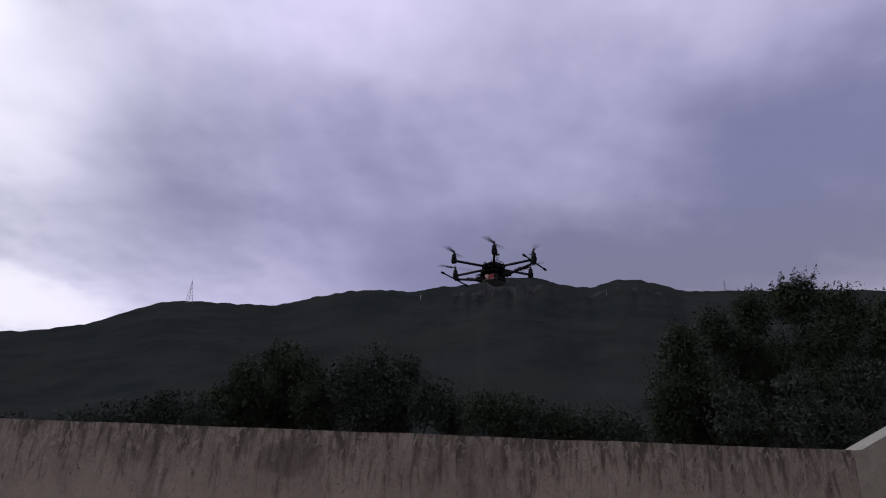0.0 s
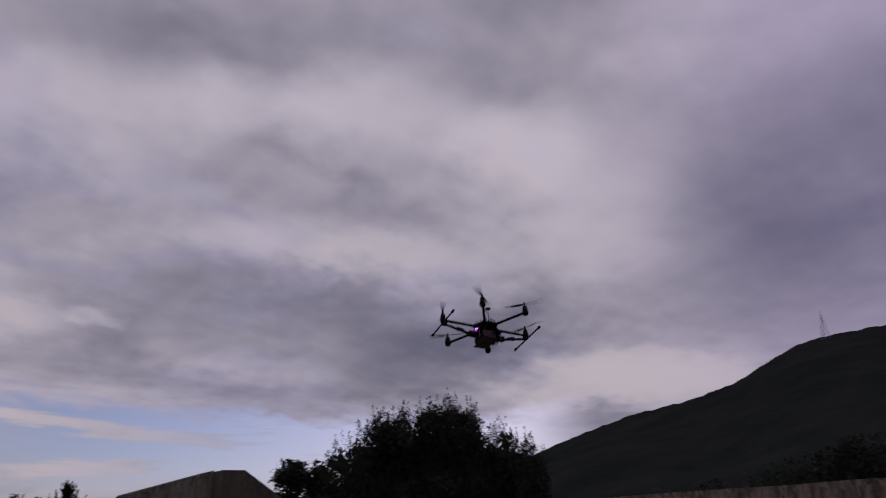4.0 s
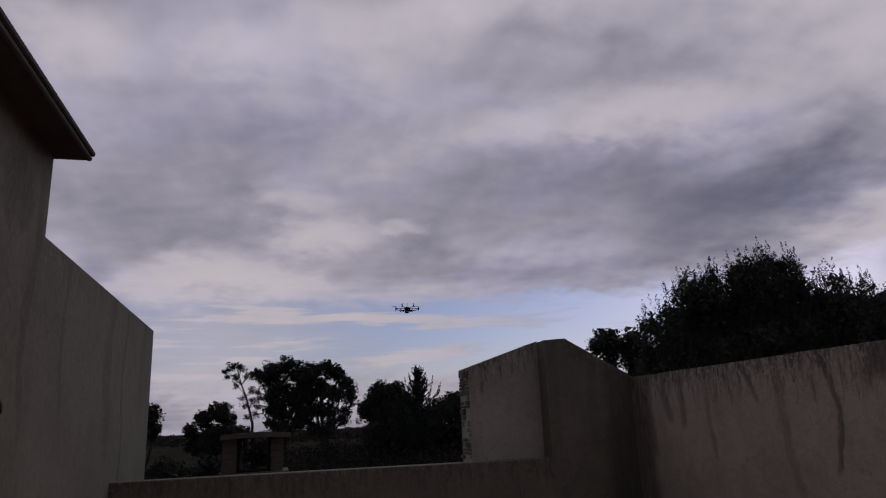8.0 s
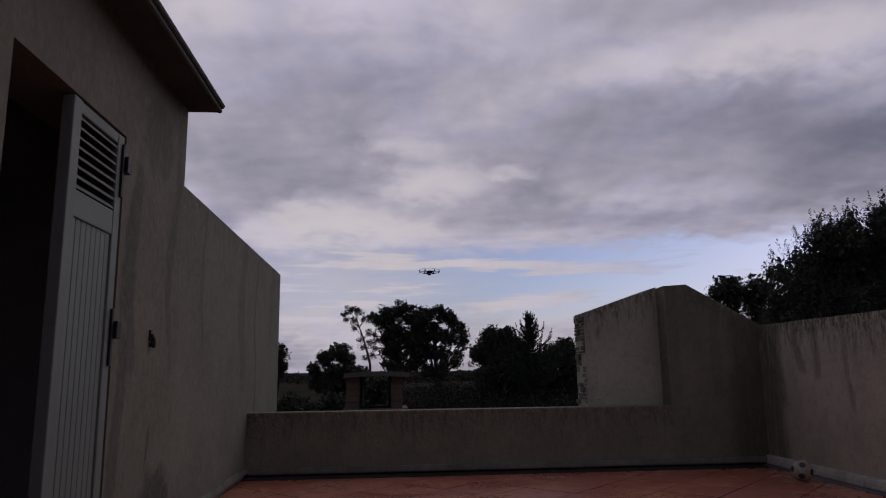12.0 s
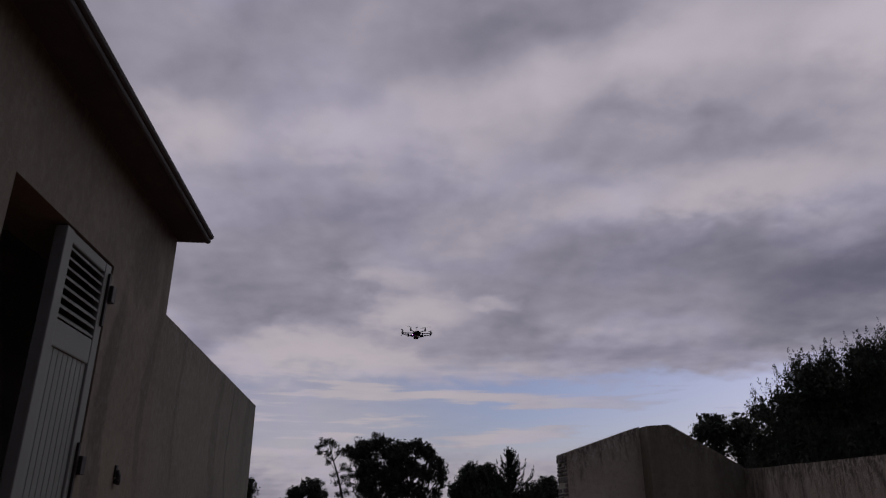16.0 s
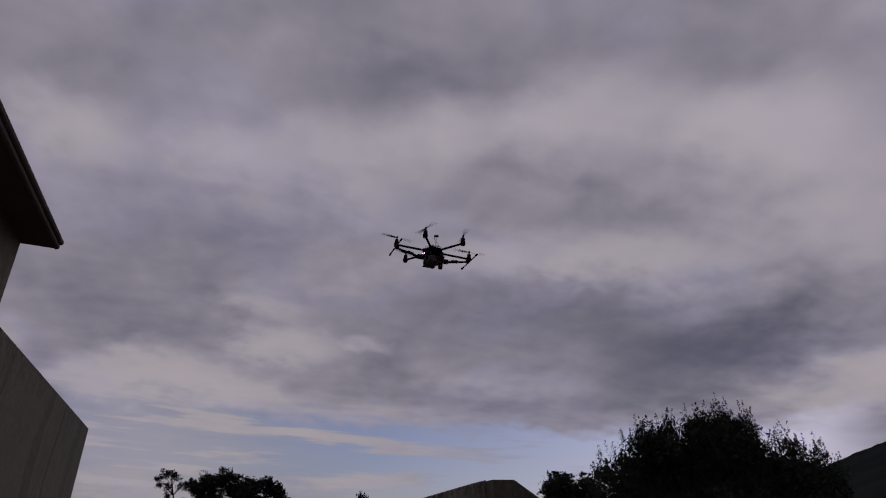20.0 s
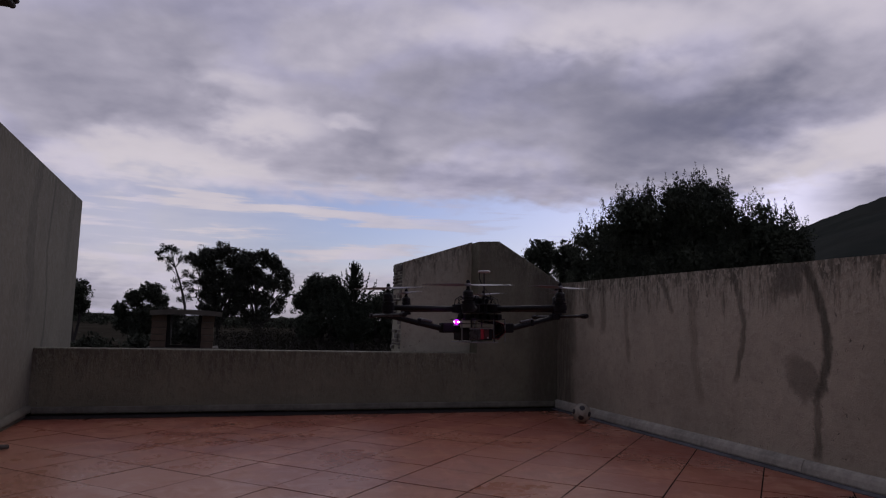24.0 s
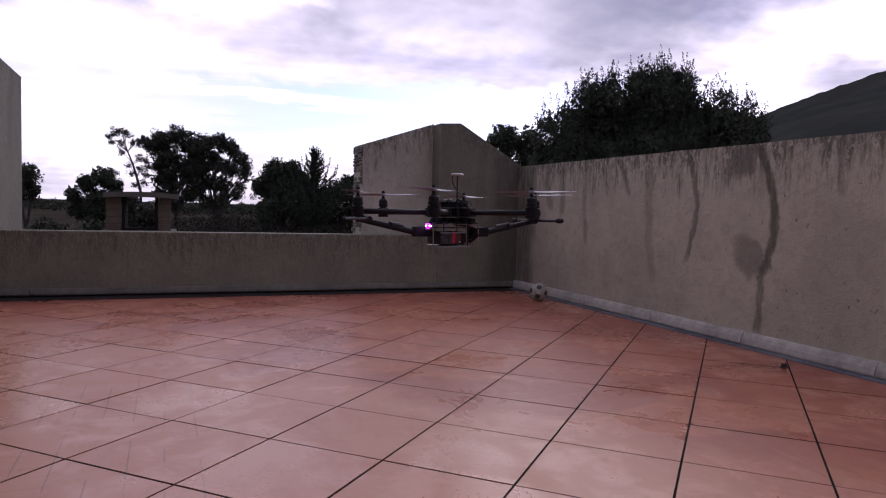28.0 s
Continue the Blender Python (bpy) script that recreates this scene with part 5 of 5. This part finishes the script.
    # under-slung payload: rails, tray, battery, camera
    for s in (1, -1):
        m_ = bmesh.new()
        tube(m_, [(-0.12, s * 0.06, -0.05), (0.12, s * 0.06, -0.05)], 0.006, 8)
        part("payload_rail", m_, M["carbon"], h)
    for x in (-0.07, 0.07):
        for s in (1, -1):
            m_ = bmesh.new()
            tube(m_, [(x, s * 0.06, -0.02), (x, s * 0.06, -0.157)], 0.003, 6)
            part("hanger", m_, M["carbon"], h)
    m_ = bmesh.new()
    box(m_, -0.12, 0.12, -0.055, 0.085, -0.160, -0.156, 0.002)
    part("tray", m_, M["grey_plate"], h, "thin pale payload tray")
    m_ = bmesh.new()
    box(m_, -0.1, 0.08, -0.035, 0.09, -0.150, -0.090, 0.008)
    part("battery", m_, M["black_plastic"], h)
    m_ = bmesh.new()
    box(m_, -0.1045, -0.09, 0.014, 0.030, -0.144, -0.094, 0.002)
    part("battery_label", m_, M["red_wrap_glow"], h, "red end of the battery pack, brightened by an added glow")
    m_ = bmesh.new()
    box(m_, -0.1035, -0.09, -0.014, 0.0135, -0.142, -0.098, 0.003)
    part("battery_end", m_, M["dark_red"], h, "dim red second half of the battery end")
    m_ = bmesh.new()
    box(m_, 0.068, 0.083, -0.01, 0.045, -0.148, -0.09, 0.003)
    part("battery_label", m_, M["red_wrap_glow"], h, "red end of the battery pack, brightened by an added glow")
    m_ = bmesh.new()
    box(m_, -0.107, -0.1, 0.031, 0.088, -0.146, -0.097, 0.003)
    part("battery_case", m_, M["smoked"], h, "smoked plastic end of the battery case")
    m_ = bmesh.new()
    box(m_, -0.109, -0.098, -0.03, 0.088, -0.0965, -0.092, 0.001)
    part("case_rim", m_, M["case"], h, "pale rim of the battery case")
    m_ = bmesh.new()
    box(m_, -0.1055, -0.104, -0.010, -0.003, -0.140, -0.134, 0.0005)
    part("battery_sticker", m_, M["white_plastic"], h, "small white sticker")
    # plain plate added for the pale bright spot on the payload's front
    m_ = bmesh.new()
    box(m_, 0.070, 0.088, -0.052, -0.013, -0.140, -0.088, 0.004)
    part("voltage_display", m_, M["pale_pink"], h, "pale pinkish plate on the front of the payload")
    m_ = bmesh.new()
    box(m_, -0.046, -0.038, 0.112, 0.140, -0.082, -0.050, 0.002)
    part("light_plate", m_, M["white_plastic"], h, "small pale square plate behind the tail light")
    # shelf plates and stand-offs under the hub
    for z0, half in ((-0.052, 0.105), (-0.074, 0.125)):
        m_ = bmesh.new()
        box(m_, -0.09, 0.09, -half, half, z0, z0 + 0.004, 0.001)
        part("shelf_plate", m_, M["carbon"], h)
    for y in (-0.11, -0.05, 0.05, 0.115):
        m_ = bmesh.new()
        tube(m_, [(-0.08, y, -0.155), (-0.08, y, -0.05)], 0.0032, 6)
        part("stand_off", m_, M["grey_plate"], h)
    for k in range(5):
        m_ = bmesh.new()
        y = -0.085 + 0.042 * k
        box(m_, -0.075, -0.045, y - 0.012, y + 0.012, -0.048, -0.026, 0.003)
        part("speed_controller", m_, M["black_plastic"], h)
        m_ = bmesh.new()
        box(m_, 0.030, 0.062, y - 0.034, y - 0.008, -0.049, -0.025, 0.003)
        part("speed_controller", m_, M["black_plastic"], h)
    # wires
    rng = random.Random(6)
    for k in range(12):
        m_ = bmesh.new()
        y = -0.070 - 0.006 * k
        x = -0.105 + 0.018 * k
        tube(m_, [(x, -0.05, -0.06), (x - 0.01, y - 0.015, -0.072), (x, y - 0.03, -0.11), (x + 0.01, y + 0.005, -0.145 + 0.004 * k), (x + 0.02, -0.03, -0.135)], 0.0028, 6)
        part("wire", m_, M["wire_red"] if k % 4 == 0 else M["black_plastic"], h, "", True)
    for k in range(14):
        a = rng.uniform(0, 6.28)
        m_ = bmesh.new()
        tube(m_, [(0.05 * math.cos(a), 0.05 * math.sin(a), 0.03), (0.08 * math.cos(a + 0.3), 0.08 * math.sin(a + 0.3), 0.04 + rng.uniform(0, 0.028)), (0.105 * math.cos(a + 0.5), 0.105 * math.sin(a + 0.5), 0.045), (0.11 * math.cos(a + 0.7), 0.11 * math.sin(a + 0.7), 0.01)], 0.0025, 5)
        part("wire", m_, M["wire_red"] if k % 5 == 0 else M["black_plastic"], h, "", True)
    # satellite aerial on its mast
    m_ = bmesh.new()
    tube(m_, [(-0.081, 0.0, 0.02), (-0.081, 0.0, 0.170)], 0.0030, 8)
    stem = part("gps_mast", m_, M["carbon"], h)
    m_ = bmesh.new()
    solid(m_, [(0.022, 0.168), (0.029, 0.170), (0.030, 0.175), (0.026, 0.1795), (0.01, 0.181)], 18, (-0.081, 0.0, 0))
    part("gps_puck", m_, M["white_plastic"], stem, "round white aerial puck", True)
    m_ = bmesh.new()
    tube(m_, [(-0.081, 0.024, 0.170), (-0.081, 0.026, 0.145), (-0.081, 0.014, 0.118), (-0.081, -0.008, 0.09), (-0.076, -0.033, 0.07), (-0.065, -0.05, 0.022)], 0.0024, 6)
    part("gps_cable", m_, M["black_plastic"], stem, "", True)
    # tail light at the root of one arm
    m_ = bmesh.new()
    bmesh.ops.create_icosphere(m_, subdivisions=2, radius=0.0120, matrix=Matrix.Translation((-0.050, 0.128, -0.064)))
    lamp = part("tail_light", m_, M["lamp"], h, "bright magenta tail light", True)
    for dx, dy, dz in ((-0.0112, 0, 0), (0, 0.0112, 0), (0.0112, 0, 0), (0, -0.0112, 0)):
        m_ = bmesh.new()
        bmesh.ops.create_icosphere(m_, subdivisions=1, radius=0.0034, matrix=Matrix.Translation((-0.050 + dx, 0.128 + dy, -0.064 + dz)))
        part("led", m_, M["led"], lamp, "white-hot magenta diode")
    m_ = bmesh.new()
    tube(m_, [(-0.030, 0.095, -0.022), (-0.046, 0.124, -0.060)], 0.008, 8)
    part("light_holder", m_, M["black_plastic"], h)
    # propellers
    props = []
    for k in range(6):
        m_ = bmesh.new()
        for s in (1, -1):
            n_ = 9
            rows_ = []
            for i in range(n_):
                u = i / (n_ - 1)
                r_ = 0.012 + u * 0.183
                chord = 0.013 + 0.017 * math.sin(math.pi * min(1, u * 1.25)) ** 0.8 * (1 - 0.55 * u) if u < 1 else 0.006
                tw = radians(24 - 16 * u)
                front = Vector((s * r_, s * chord * 0.45 * math.cos(tw), chord * 0.45 * math.sin(tw)))
                rear = Vector((s * r_, -s * chord * 0.55 * math.cos(tw), -chord * 0.55 * math.sin(tw)))
                rows_.append([m_.verts.new(front + Vector((0, 0, 0.001))), m_.verts.new(rear + Vector((0, 0, 0.001))), m_.verts.new(rear - Vector((0, 0, 0.001))), m_.verts.new(front - Vector((0, 0, 0.001)))])
            for lo, hi in zip(rows_, rows_[1:]):
                for q in range(4):
                    m_.faces.new((lo[q], lo[(q + 1) % 4], hi[(q + 1) % 4], hi[q]))
            m_.faces.new(rows_[0])
            m_.faces.new(rows_[-1][::-1])
        solid(m_, [(0.012, -0.006), (0.013, 0.0), (0.011, 0.007)], 12)
        if k == 0:
            p = part("propeller", m_, M["blade"], h, "grey two-bladed propeller spinning fast")
        else:
            m_.free()
            p = props[0].copy()
            scene.collection.objects.link(p)
        props.append(p)
    return h, props


copter, propellers = hexacopter()

# ---- skirting, membrane and floor tiles ----


def skirting():
    s_ = tagged(new("skirting"), "pale skirting moulding with joints along the terrace walls", "skirting", kind="structure")
    tall = [(0.0, 0.014), (0.044, 0.016), (0.046, 0.026), (0.040, 0.055), (0.030, 0.078), (0.018, 0.092), (0.0, 0.095)]
    plain = [(0.0, 0.040), (0.034, 0.041), (0.037, 0.047), (0.034, 0.064), (0.026, 0.082), (0.018, 0.092), (0.0, 0.095)]
    bar = bmesh.new()
    prism(bar, tall, "y", 0.002, 0.9 - 0.002)
    piece = part("skirting_piece", bar, M["skirting"], s_)
    bar = bmesh.new()
    prism(bar, plain, "y", 0.0006, 0.9 - 0.0006)
    dirty_dim = part("skirting_piece", bar, M["skirting_dirty_dim"], s_)
    rng = random.Random(12)
    runs = []
    for i in range(10):
        runs.append(pose(WX, 7.17 - 0.9 * i, rng.uniform(-0.002, 0.002), 0, 0, 180))
    for i in range(5):
        runs.append(pose(1.875 - 0.9 * i, PY - 0.004, -0.014 + rng.uniform(-0.002, 0.002), 0, 0, 270))
    for i in range(3):
        runs.append(pose(HX, 4.91 + 0.9 * i, rng.uniform(-0.002, 0.002), 0, 0, 0))
    end = bmesh.new()
    prism(end, plain, "y", 0.0006, 0.327)
    part("skirting_piece", end, M["skirting_dirty_dim"], s_).matrix_basis = pose(HX, PY - 0.004, -0.014, 0, 0, 270)
    short = bmesh.new()
    prism(short, tall, "y", 0.002, 0.445)
    part("skirting_piece", short, M["skirting"], s_).matrix_basis = pose(WX, 7.618, 0.001, 0, 0, 180)
    for i, m_ in enumerate(runs):
        kind = piece if i < 10 else dirty_dim
        ob = kind if i in (0, 10) else kind.copy()
        if i not in (0, 10):
            scene.collection.objects.link(ob)
        ob.matrix_basis = m_
    m_ = bmesh.new()
    prism(m_, [(WX, 0.016), (WX - 0.03, 0.015), (WX - 0.085, 0.0035), (WX - 0.085, -0.012), (WX, -0.012)], "y", SOUTH, PY)
    part("membrane_strip", m_, M["membrane"], s_, "blue-grey bitumen strip along the wall foot")
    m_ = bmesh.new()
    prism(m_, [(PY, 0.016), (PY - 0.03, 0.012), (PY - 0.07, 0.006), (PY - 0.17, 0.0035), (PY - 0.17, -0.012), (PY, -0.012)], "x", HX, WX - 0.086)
    part("membrane_strip", m_, M["strip"], s_, "near-black strip along the parapet foot")


skirting()


def weed():
    """A small dry weed in a tile joint by the wall."""
    rng = random.Random(8)
    t_ = tagged(new("weed"), "tiny dry weed lying in a tile joint by the wall", "weed")
    t_.location = (2.50, 3.93, 0.001)
    for k in range(7):
        a = rng.uniform(-0.5, 0.5) + (math.pi if k % 2 else 0.0)
        ln = rng.uniform(0.03, 0.075)
        d = Vector((math.cos(a + 0.8), math.sin(a + 0.8), 0))
        m_ = bmesh.new()
        tube(m_, [(0, 0, 0.002), tuple(d * ln * 0.5 + Vector((0, 0, 0.012))), tuple(d * ln + Vector((0, 0, 0.004)))], [0.003, 0.006, 0.001], 5)
        part("blade", m_, M["scrub"], t_)


weed()


def tile_material():
    def build(t, b):
        at = t.add("ShaderNodeTexCoord").outputs["Object"]
        info = t.add("ShaderNodeObjectInfo")
        place = t.vmath("ADD", at, info.outputs["Location"])
        rnd = info.outputs["Random"]
        cloud = t.noise(place, 1.5, 6, 0.6, 0.8)
        patch = t.noise(t.mapped(place, scale=(1, 1, 1), rot=(0, 0, 0.6)), 4.5, 7, 0.66, 0.9)
        fine = t.noise(place, 60, 4, 0.6)
        mixv = t.math("ADD", t.math("MULTIPLY", cloud, 0.45), t.math("MULTIPLY", patch, 0.55))
        mixv = t.math("ADD", mixv, t.math("MULTIPLY", t.math("SUBTRACT", rnd, 0.5), 0.10))
        worn = t.step(mixv, 0.44, 0.59)
        body = t.mix(worn, (0.305, 0.096, 0.052), (0.425, 0.172, 0.106))
        tan = t.noise(t.mapped(place, loc=(4, 8, 0)), 3.2, 6, 0.65, 0.6)
        body = t.mix(t.math("MULTIPLY", t.step(tan, 0.48, 0.66), 0.60), body, (0.335, 0.130, 0.062))
        body = t.mix(t.math("MULTIPLY", t.step(fine, 0.5, 0.75), 0.22), body, (0.22, 0.08, 0.05))
        grime = t.noise(t.mapped(place, scale=(1, 0.5, 1), rot=(0, 0, -0.5)), 3.6, 8, 0.7, 0.9)
        body = t.mix(t.math("MULTIPLY", t.step(grime, 0.53, 0.69), 0.42), body, (0.165, 0.060, 0.040))
        # the tiles in the middle are paler and even; red stains lie beyond them towards the far walls
        at_xyz = t.add("ShaderNodeSeparateXYZ")
        t.link(place, at_xyz.inputs[0])
        px, py = at_xyz.outputs[0], at_xyz.outputs[1]
        far = t.step(t.math("ADD", t.math("MULTIPLY_ADD", px, 1.2, py), t.math("MULTIPLY", t.math("SUBTRACT", cloud, 0.5), 2.4)), 4.0, 4.9)
        body = t.mix(t.math("MULTIPLY", t.math("SUBTRACT", 1.0, far), t.step(px, 1.1, 0.3, 0.15, 0.62)), body, (0.412, 0.192, 0.106))
        damp = t.noise(t.mapped(place, scale=(0.8, 1.3, 1), loc=(2, 5, 0)), 1.25, 6, 0.56, 0.8)
        body = t.mix(t.math("MULTIPLY", t.step(damp, 0.47, 0.525), t.math("MULTIPLY_ADD", far, 0.66, 0.06)), body, (0.250, 0.070, 0.043))
        # rubbed dark strokes in a woven pattern near the house
        broken = t.noise(t.mapped(place, scale=(14, 2.2, 1)), 1.6, 3, 0.6)
        along_y = t.math("MULTIPLY", t.step(t.math("ABSOLUTE", t.math("SUBTRACT", t.math("FRACT", t.math("MULTIPLY", px, 9.3)), 0.5)), 0.035, 0.012), t.step(broken, 0.47, 0.53))
        broken = t.noise(t.mapped(place, scale=(2.2, 14, 1), loc=(5, 2, 0)), 1.6, 3, 0.6)
        along_x = t.math("MULTIPLY", t.step(t.math("ABSOLUTE", t.math("SUBTRACT", t.math("FRACT", t.math("MULTIPLY", py, 6.1)), 0.5)), 0.024, 0.008), t.step(broken, 0.50, 0.56, 0.0, 0.7))
        zone = t.math("MULTIPLY", t.step(px, -0.42, -0.66), t.math("MULTIPLY", t.step(py, 5.0, 4.4), t.step(py, 2.4, 2.9)))
        body = t.mix(t.math("MULTIPLY", t.math("MAXIMUM", along_y, along_x), t.math("MULTIPLY", zone, 0.65)), body, (0.15, 0.066, 0.042))
        t.link(body, b.inputs["Base Color"])
        # the worn film is dull, the clean glaze shines
        dull = t.math("MULTIPLY", t.math("SUBTRACT", 1.0, worn), 0.20)
        t.link(t.math("ADD", t.math("ADD", t.step(patch, 0.35, 0.65, 0.19, 0.28), dull), t.math("MULTIPLY", t.step(grime, 0.5, 0.7), 0.12)), b.inputs["Roughness"])
        b.inputs["Specular IOR Level"].default_value = 0.75
        bump(t, b, t.math("ADD", fine, t.math("MULTIPLY", patch, 1.5)), 0.10, 0.002)
    return principled("glazed_terracotta", build)


M["tile"] = tile_material()
TILE, ORIGIN = 0.45, (0.6, 3.9)


def clip(poly, inside, cross):
    out = []
    for i, p in enumerate(poly):
        q = poly[(i + 1) % len(poly)]
        a, b = inside(p), inside(q)
        if a:
            out.append(p)
        if a != b:
            out.append(cross(p, q))
    return out


def floor_tiles():
    """Square tiles laid at 45 degrees, cut along the walls."""
    x0, x1, y0, y1 = HX + 0.004, WX - 0.082, SOUTH, PY - 0.167
    gap, k = 0.0058, TILE / math.sqrt(2)
    whole = None
    rng = random.Random(5)
    for i in range(-30, 30):
        for j in range(-30, 30):
            cx, cy = ORIGIN[0] + (i + j + 1) * k, ORIGIN[1] + (i - j) * k
            r_ = k - gap
            poly = [(cx - r_, cy), (cx, cy - r_), (cx + r_, cy), (cx, cy + r_)]
            if cx + k < x0 or cx - k > x1 or cy + k < y0 or cy - k > y1:
                continue
            full = cx - k > x0 and cx + k < x1 and cy - k > y0 and cy + k < y1
            if not full:
                for axis, lim, sign in ((0, x0, 1), (0, x1, -1), (1, y0, 1), (1, y1, -1)):
                    if not poly:
                        break
                    poly = clip(poly, lambda p: (p[axis] - lim) * sign >= 0, lambda p, q: tuple(p[m_] + (q[m_] - p[m_]) * (lim - p[axis]) / (q[axis] - p[axis]) for m_ in (0, 1)))
                if len(poly) < 3:
                    continue
            if full and whole:
                ob = whole.copy()
                scene.collection.objects.link(ob)
            else:
                m_ = bmesh.new()
                local = [(x - cx, y - cy) for x, y in poly]
                prism(m_, local, "z", -0.012, 0.0)
                ob = part("floor_tile", m_, M["tile"], floor)
                if full:
                    whole = ob
            ob.location = (cx, cy, rng.uniform(-0.0012, 0.0008))


floor_tiles()

# ---- motions ----
FLIGHT = [
    (0, 5.872, 0.574, 3.274, 2.0, 0.6, -213.3), (0.5, 5.560, 0.681, 3.221, 1.8, 0.5, -222.2), (1, 5.307, 0.809, 3.207, 1.7, 1.3, -232.1),
    (1.5, 5.077, 1.025, 3.189, 0.6, 3.4, -240.9), (2, 4.926, 1.302, 3.221, -0.6, 5.5, -249.7), (2.5, 4.528, 1.731, 3.166, 0.8, 9.6, -259.4),
    (3, 4.179, 2.641, 3.172, 2.1, 12.8, -268.1), (3.5, 3.810, 3.935, 3.128, 2.6, 13.3, -274.8), (4, 3.590, 5.830, 2.993, 2.2, 12.7, -284.5),
    (4.5, 3.639, 7.969, 2.794, 1.1, 12.8, -289.4), (5.5, 4.907, 13.806, 3.346, 0.1, 11.8, -288.3), (6.5, 5.814, 19.304, 4.237, -3.9, 9.9, -285.2),
    (7, 5.453, 21.903, 4.548, -2.9, 7.9, -282.2), (7.5, 5.002, 24.802, 5.029, 0.0, 5.9, -279.1), (8, 4.281, 27.601, 5.389, 1.0, 4.0, -276.1),
    (9, 2.790, 31.000, 5.490, 0.0, 1.0, -272.0), (10, 1.780, 32.700, 5.420, 0.0, 0.0, -270.0), (11, 1.460, 32.900, 5.330, 0.0, 0.0, -270.0),
    (12, 1.050, 32.900, 5.480, 0.0, 0.0, -270.0), (12.5, 0.770, 32.800, 5.550, 0.0, 0.0, -269.0), (13.5, 0.420, 32.600, 5.900, 0.0, -1.0, -268.0),
    (14.5, 0.150, 31.300, 6.160, 0.0, -3.0, -268.0), (15, 0.153, 28.258, 6.136, -0.0, -2.8, -268.6), (15.5, 0.347, 25.217, 6.142, -0.1, -1.5, -268.2),
    (16, 0.640, 22.175, 6.128, -0.1, -0.3, -267.8), (16.5, 0.944, 19.334, 6.043, -0.2, 0.9, -267.4), (17, 1.227, 16.792, 5.869, -0.2, 3.2, -267.0),
    (17.5, 1.441, 14.551, 5.655, -0.3, 4.4, -267.6), (18, 1.594, 12.709, 5.541, -0.3, 6.6, -269.2), (18.5, 1.664, 11.167, 5.485, -1.0, 6.2, -268.9),
    (19, 1.629, 9.925, 5.330, -1.7, 4.7, -268.7), (19.5, 1.466, 8.893, 4.801, -0.9, 2.5, -269.0), (20, 1.287, 8.162, 4.242, 0.8, -0.8, -268.4),
    (20.5, 1.112, 7.402, 3.715, 1.3, -0.8, -268.2), (21.5, 0.860, 6.001, 2.693, 1.1, -0.7, -266.9), (22.5, 0.659, 4.841, 1.761, 2.0, 0.4, -265.5),
    (23, 0.573, 4.641, 1.415, 2.4, 0.4, -264.3), (23.5, 0.546, 4.396, 1.153, 0.6, 1.1, -265.3), (24, 0.518, 4.251, 0.931, -1.2, 0.8, -266.4),
    (24.5, 0.513, 4.167, 0.708, -1.1, 0.9, -271.0), (25, 0.528, 4.123, 0.515, 0.1, 1.1, -274.7), (25.5, 0.528, 4.103, 0.513, -0.0, 0.8, -274.4),
    (26, 0.519, 4.093, 0.635, 0.9, 0.6, -274.0), (26.5, 0.544, 4.113, 0.735, 0.1, 0.3, -274.4), (27, 0.570, 4.122, 0.799, -0.7, 0.1, -274.7),
    (27.5, 0.575, 4.144, 0.811, -0.7, 0.5, -273.2), (28, 0.559, 4.166, 0.813, -0.6, 1.0, -271.7),
]


def motions():
    walk(copter, [(t, pose(x, y, z, rx, ry, rz)) for t, x, y, z, rx, ry, rz in FLIGHT])
    for k, p in enumerate(propellers):
        a = radians(30 + 60 * k)
        turn = 88.0 * (1 if k % 2 else -1)
        walk(p, [(i / 30, pose(ARM * math.cos(a), ARM * math.sin(a), 0.090, 0, 0, 37 * k + turn * i)) for i in range(28 * 30 + 1)])


motions()
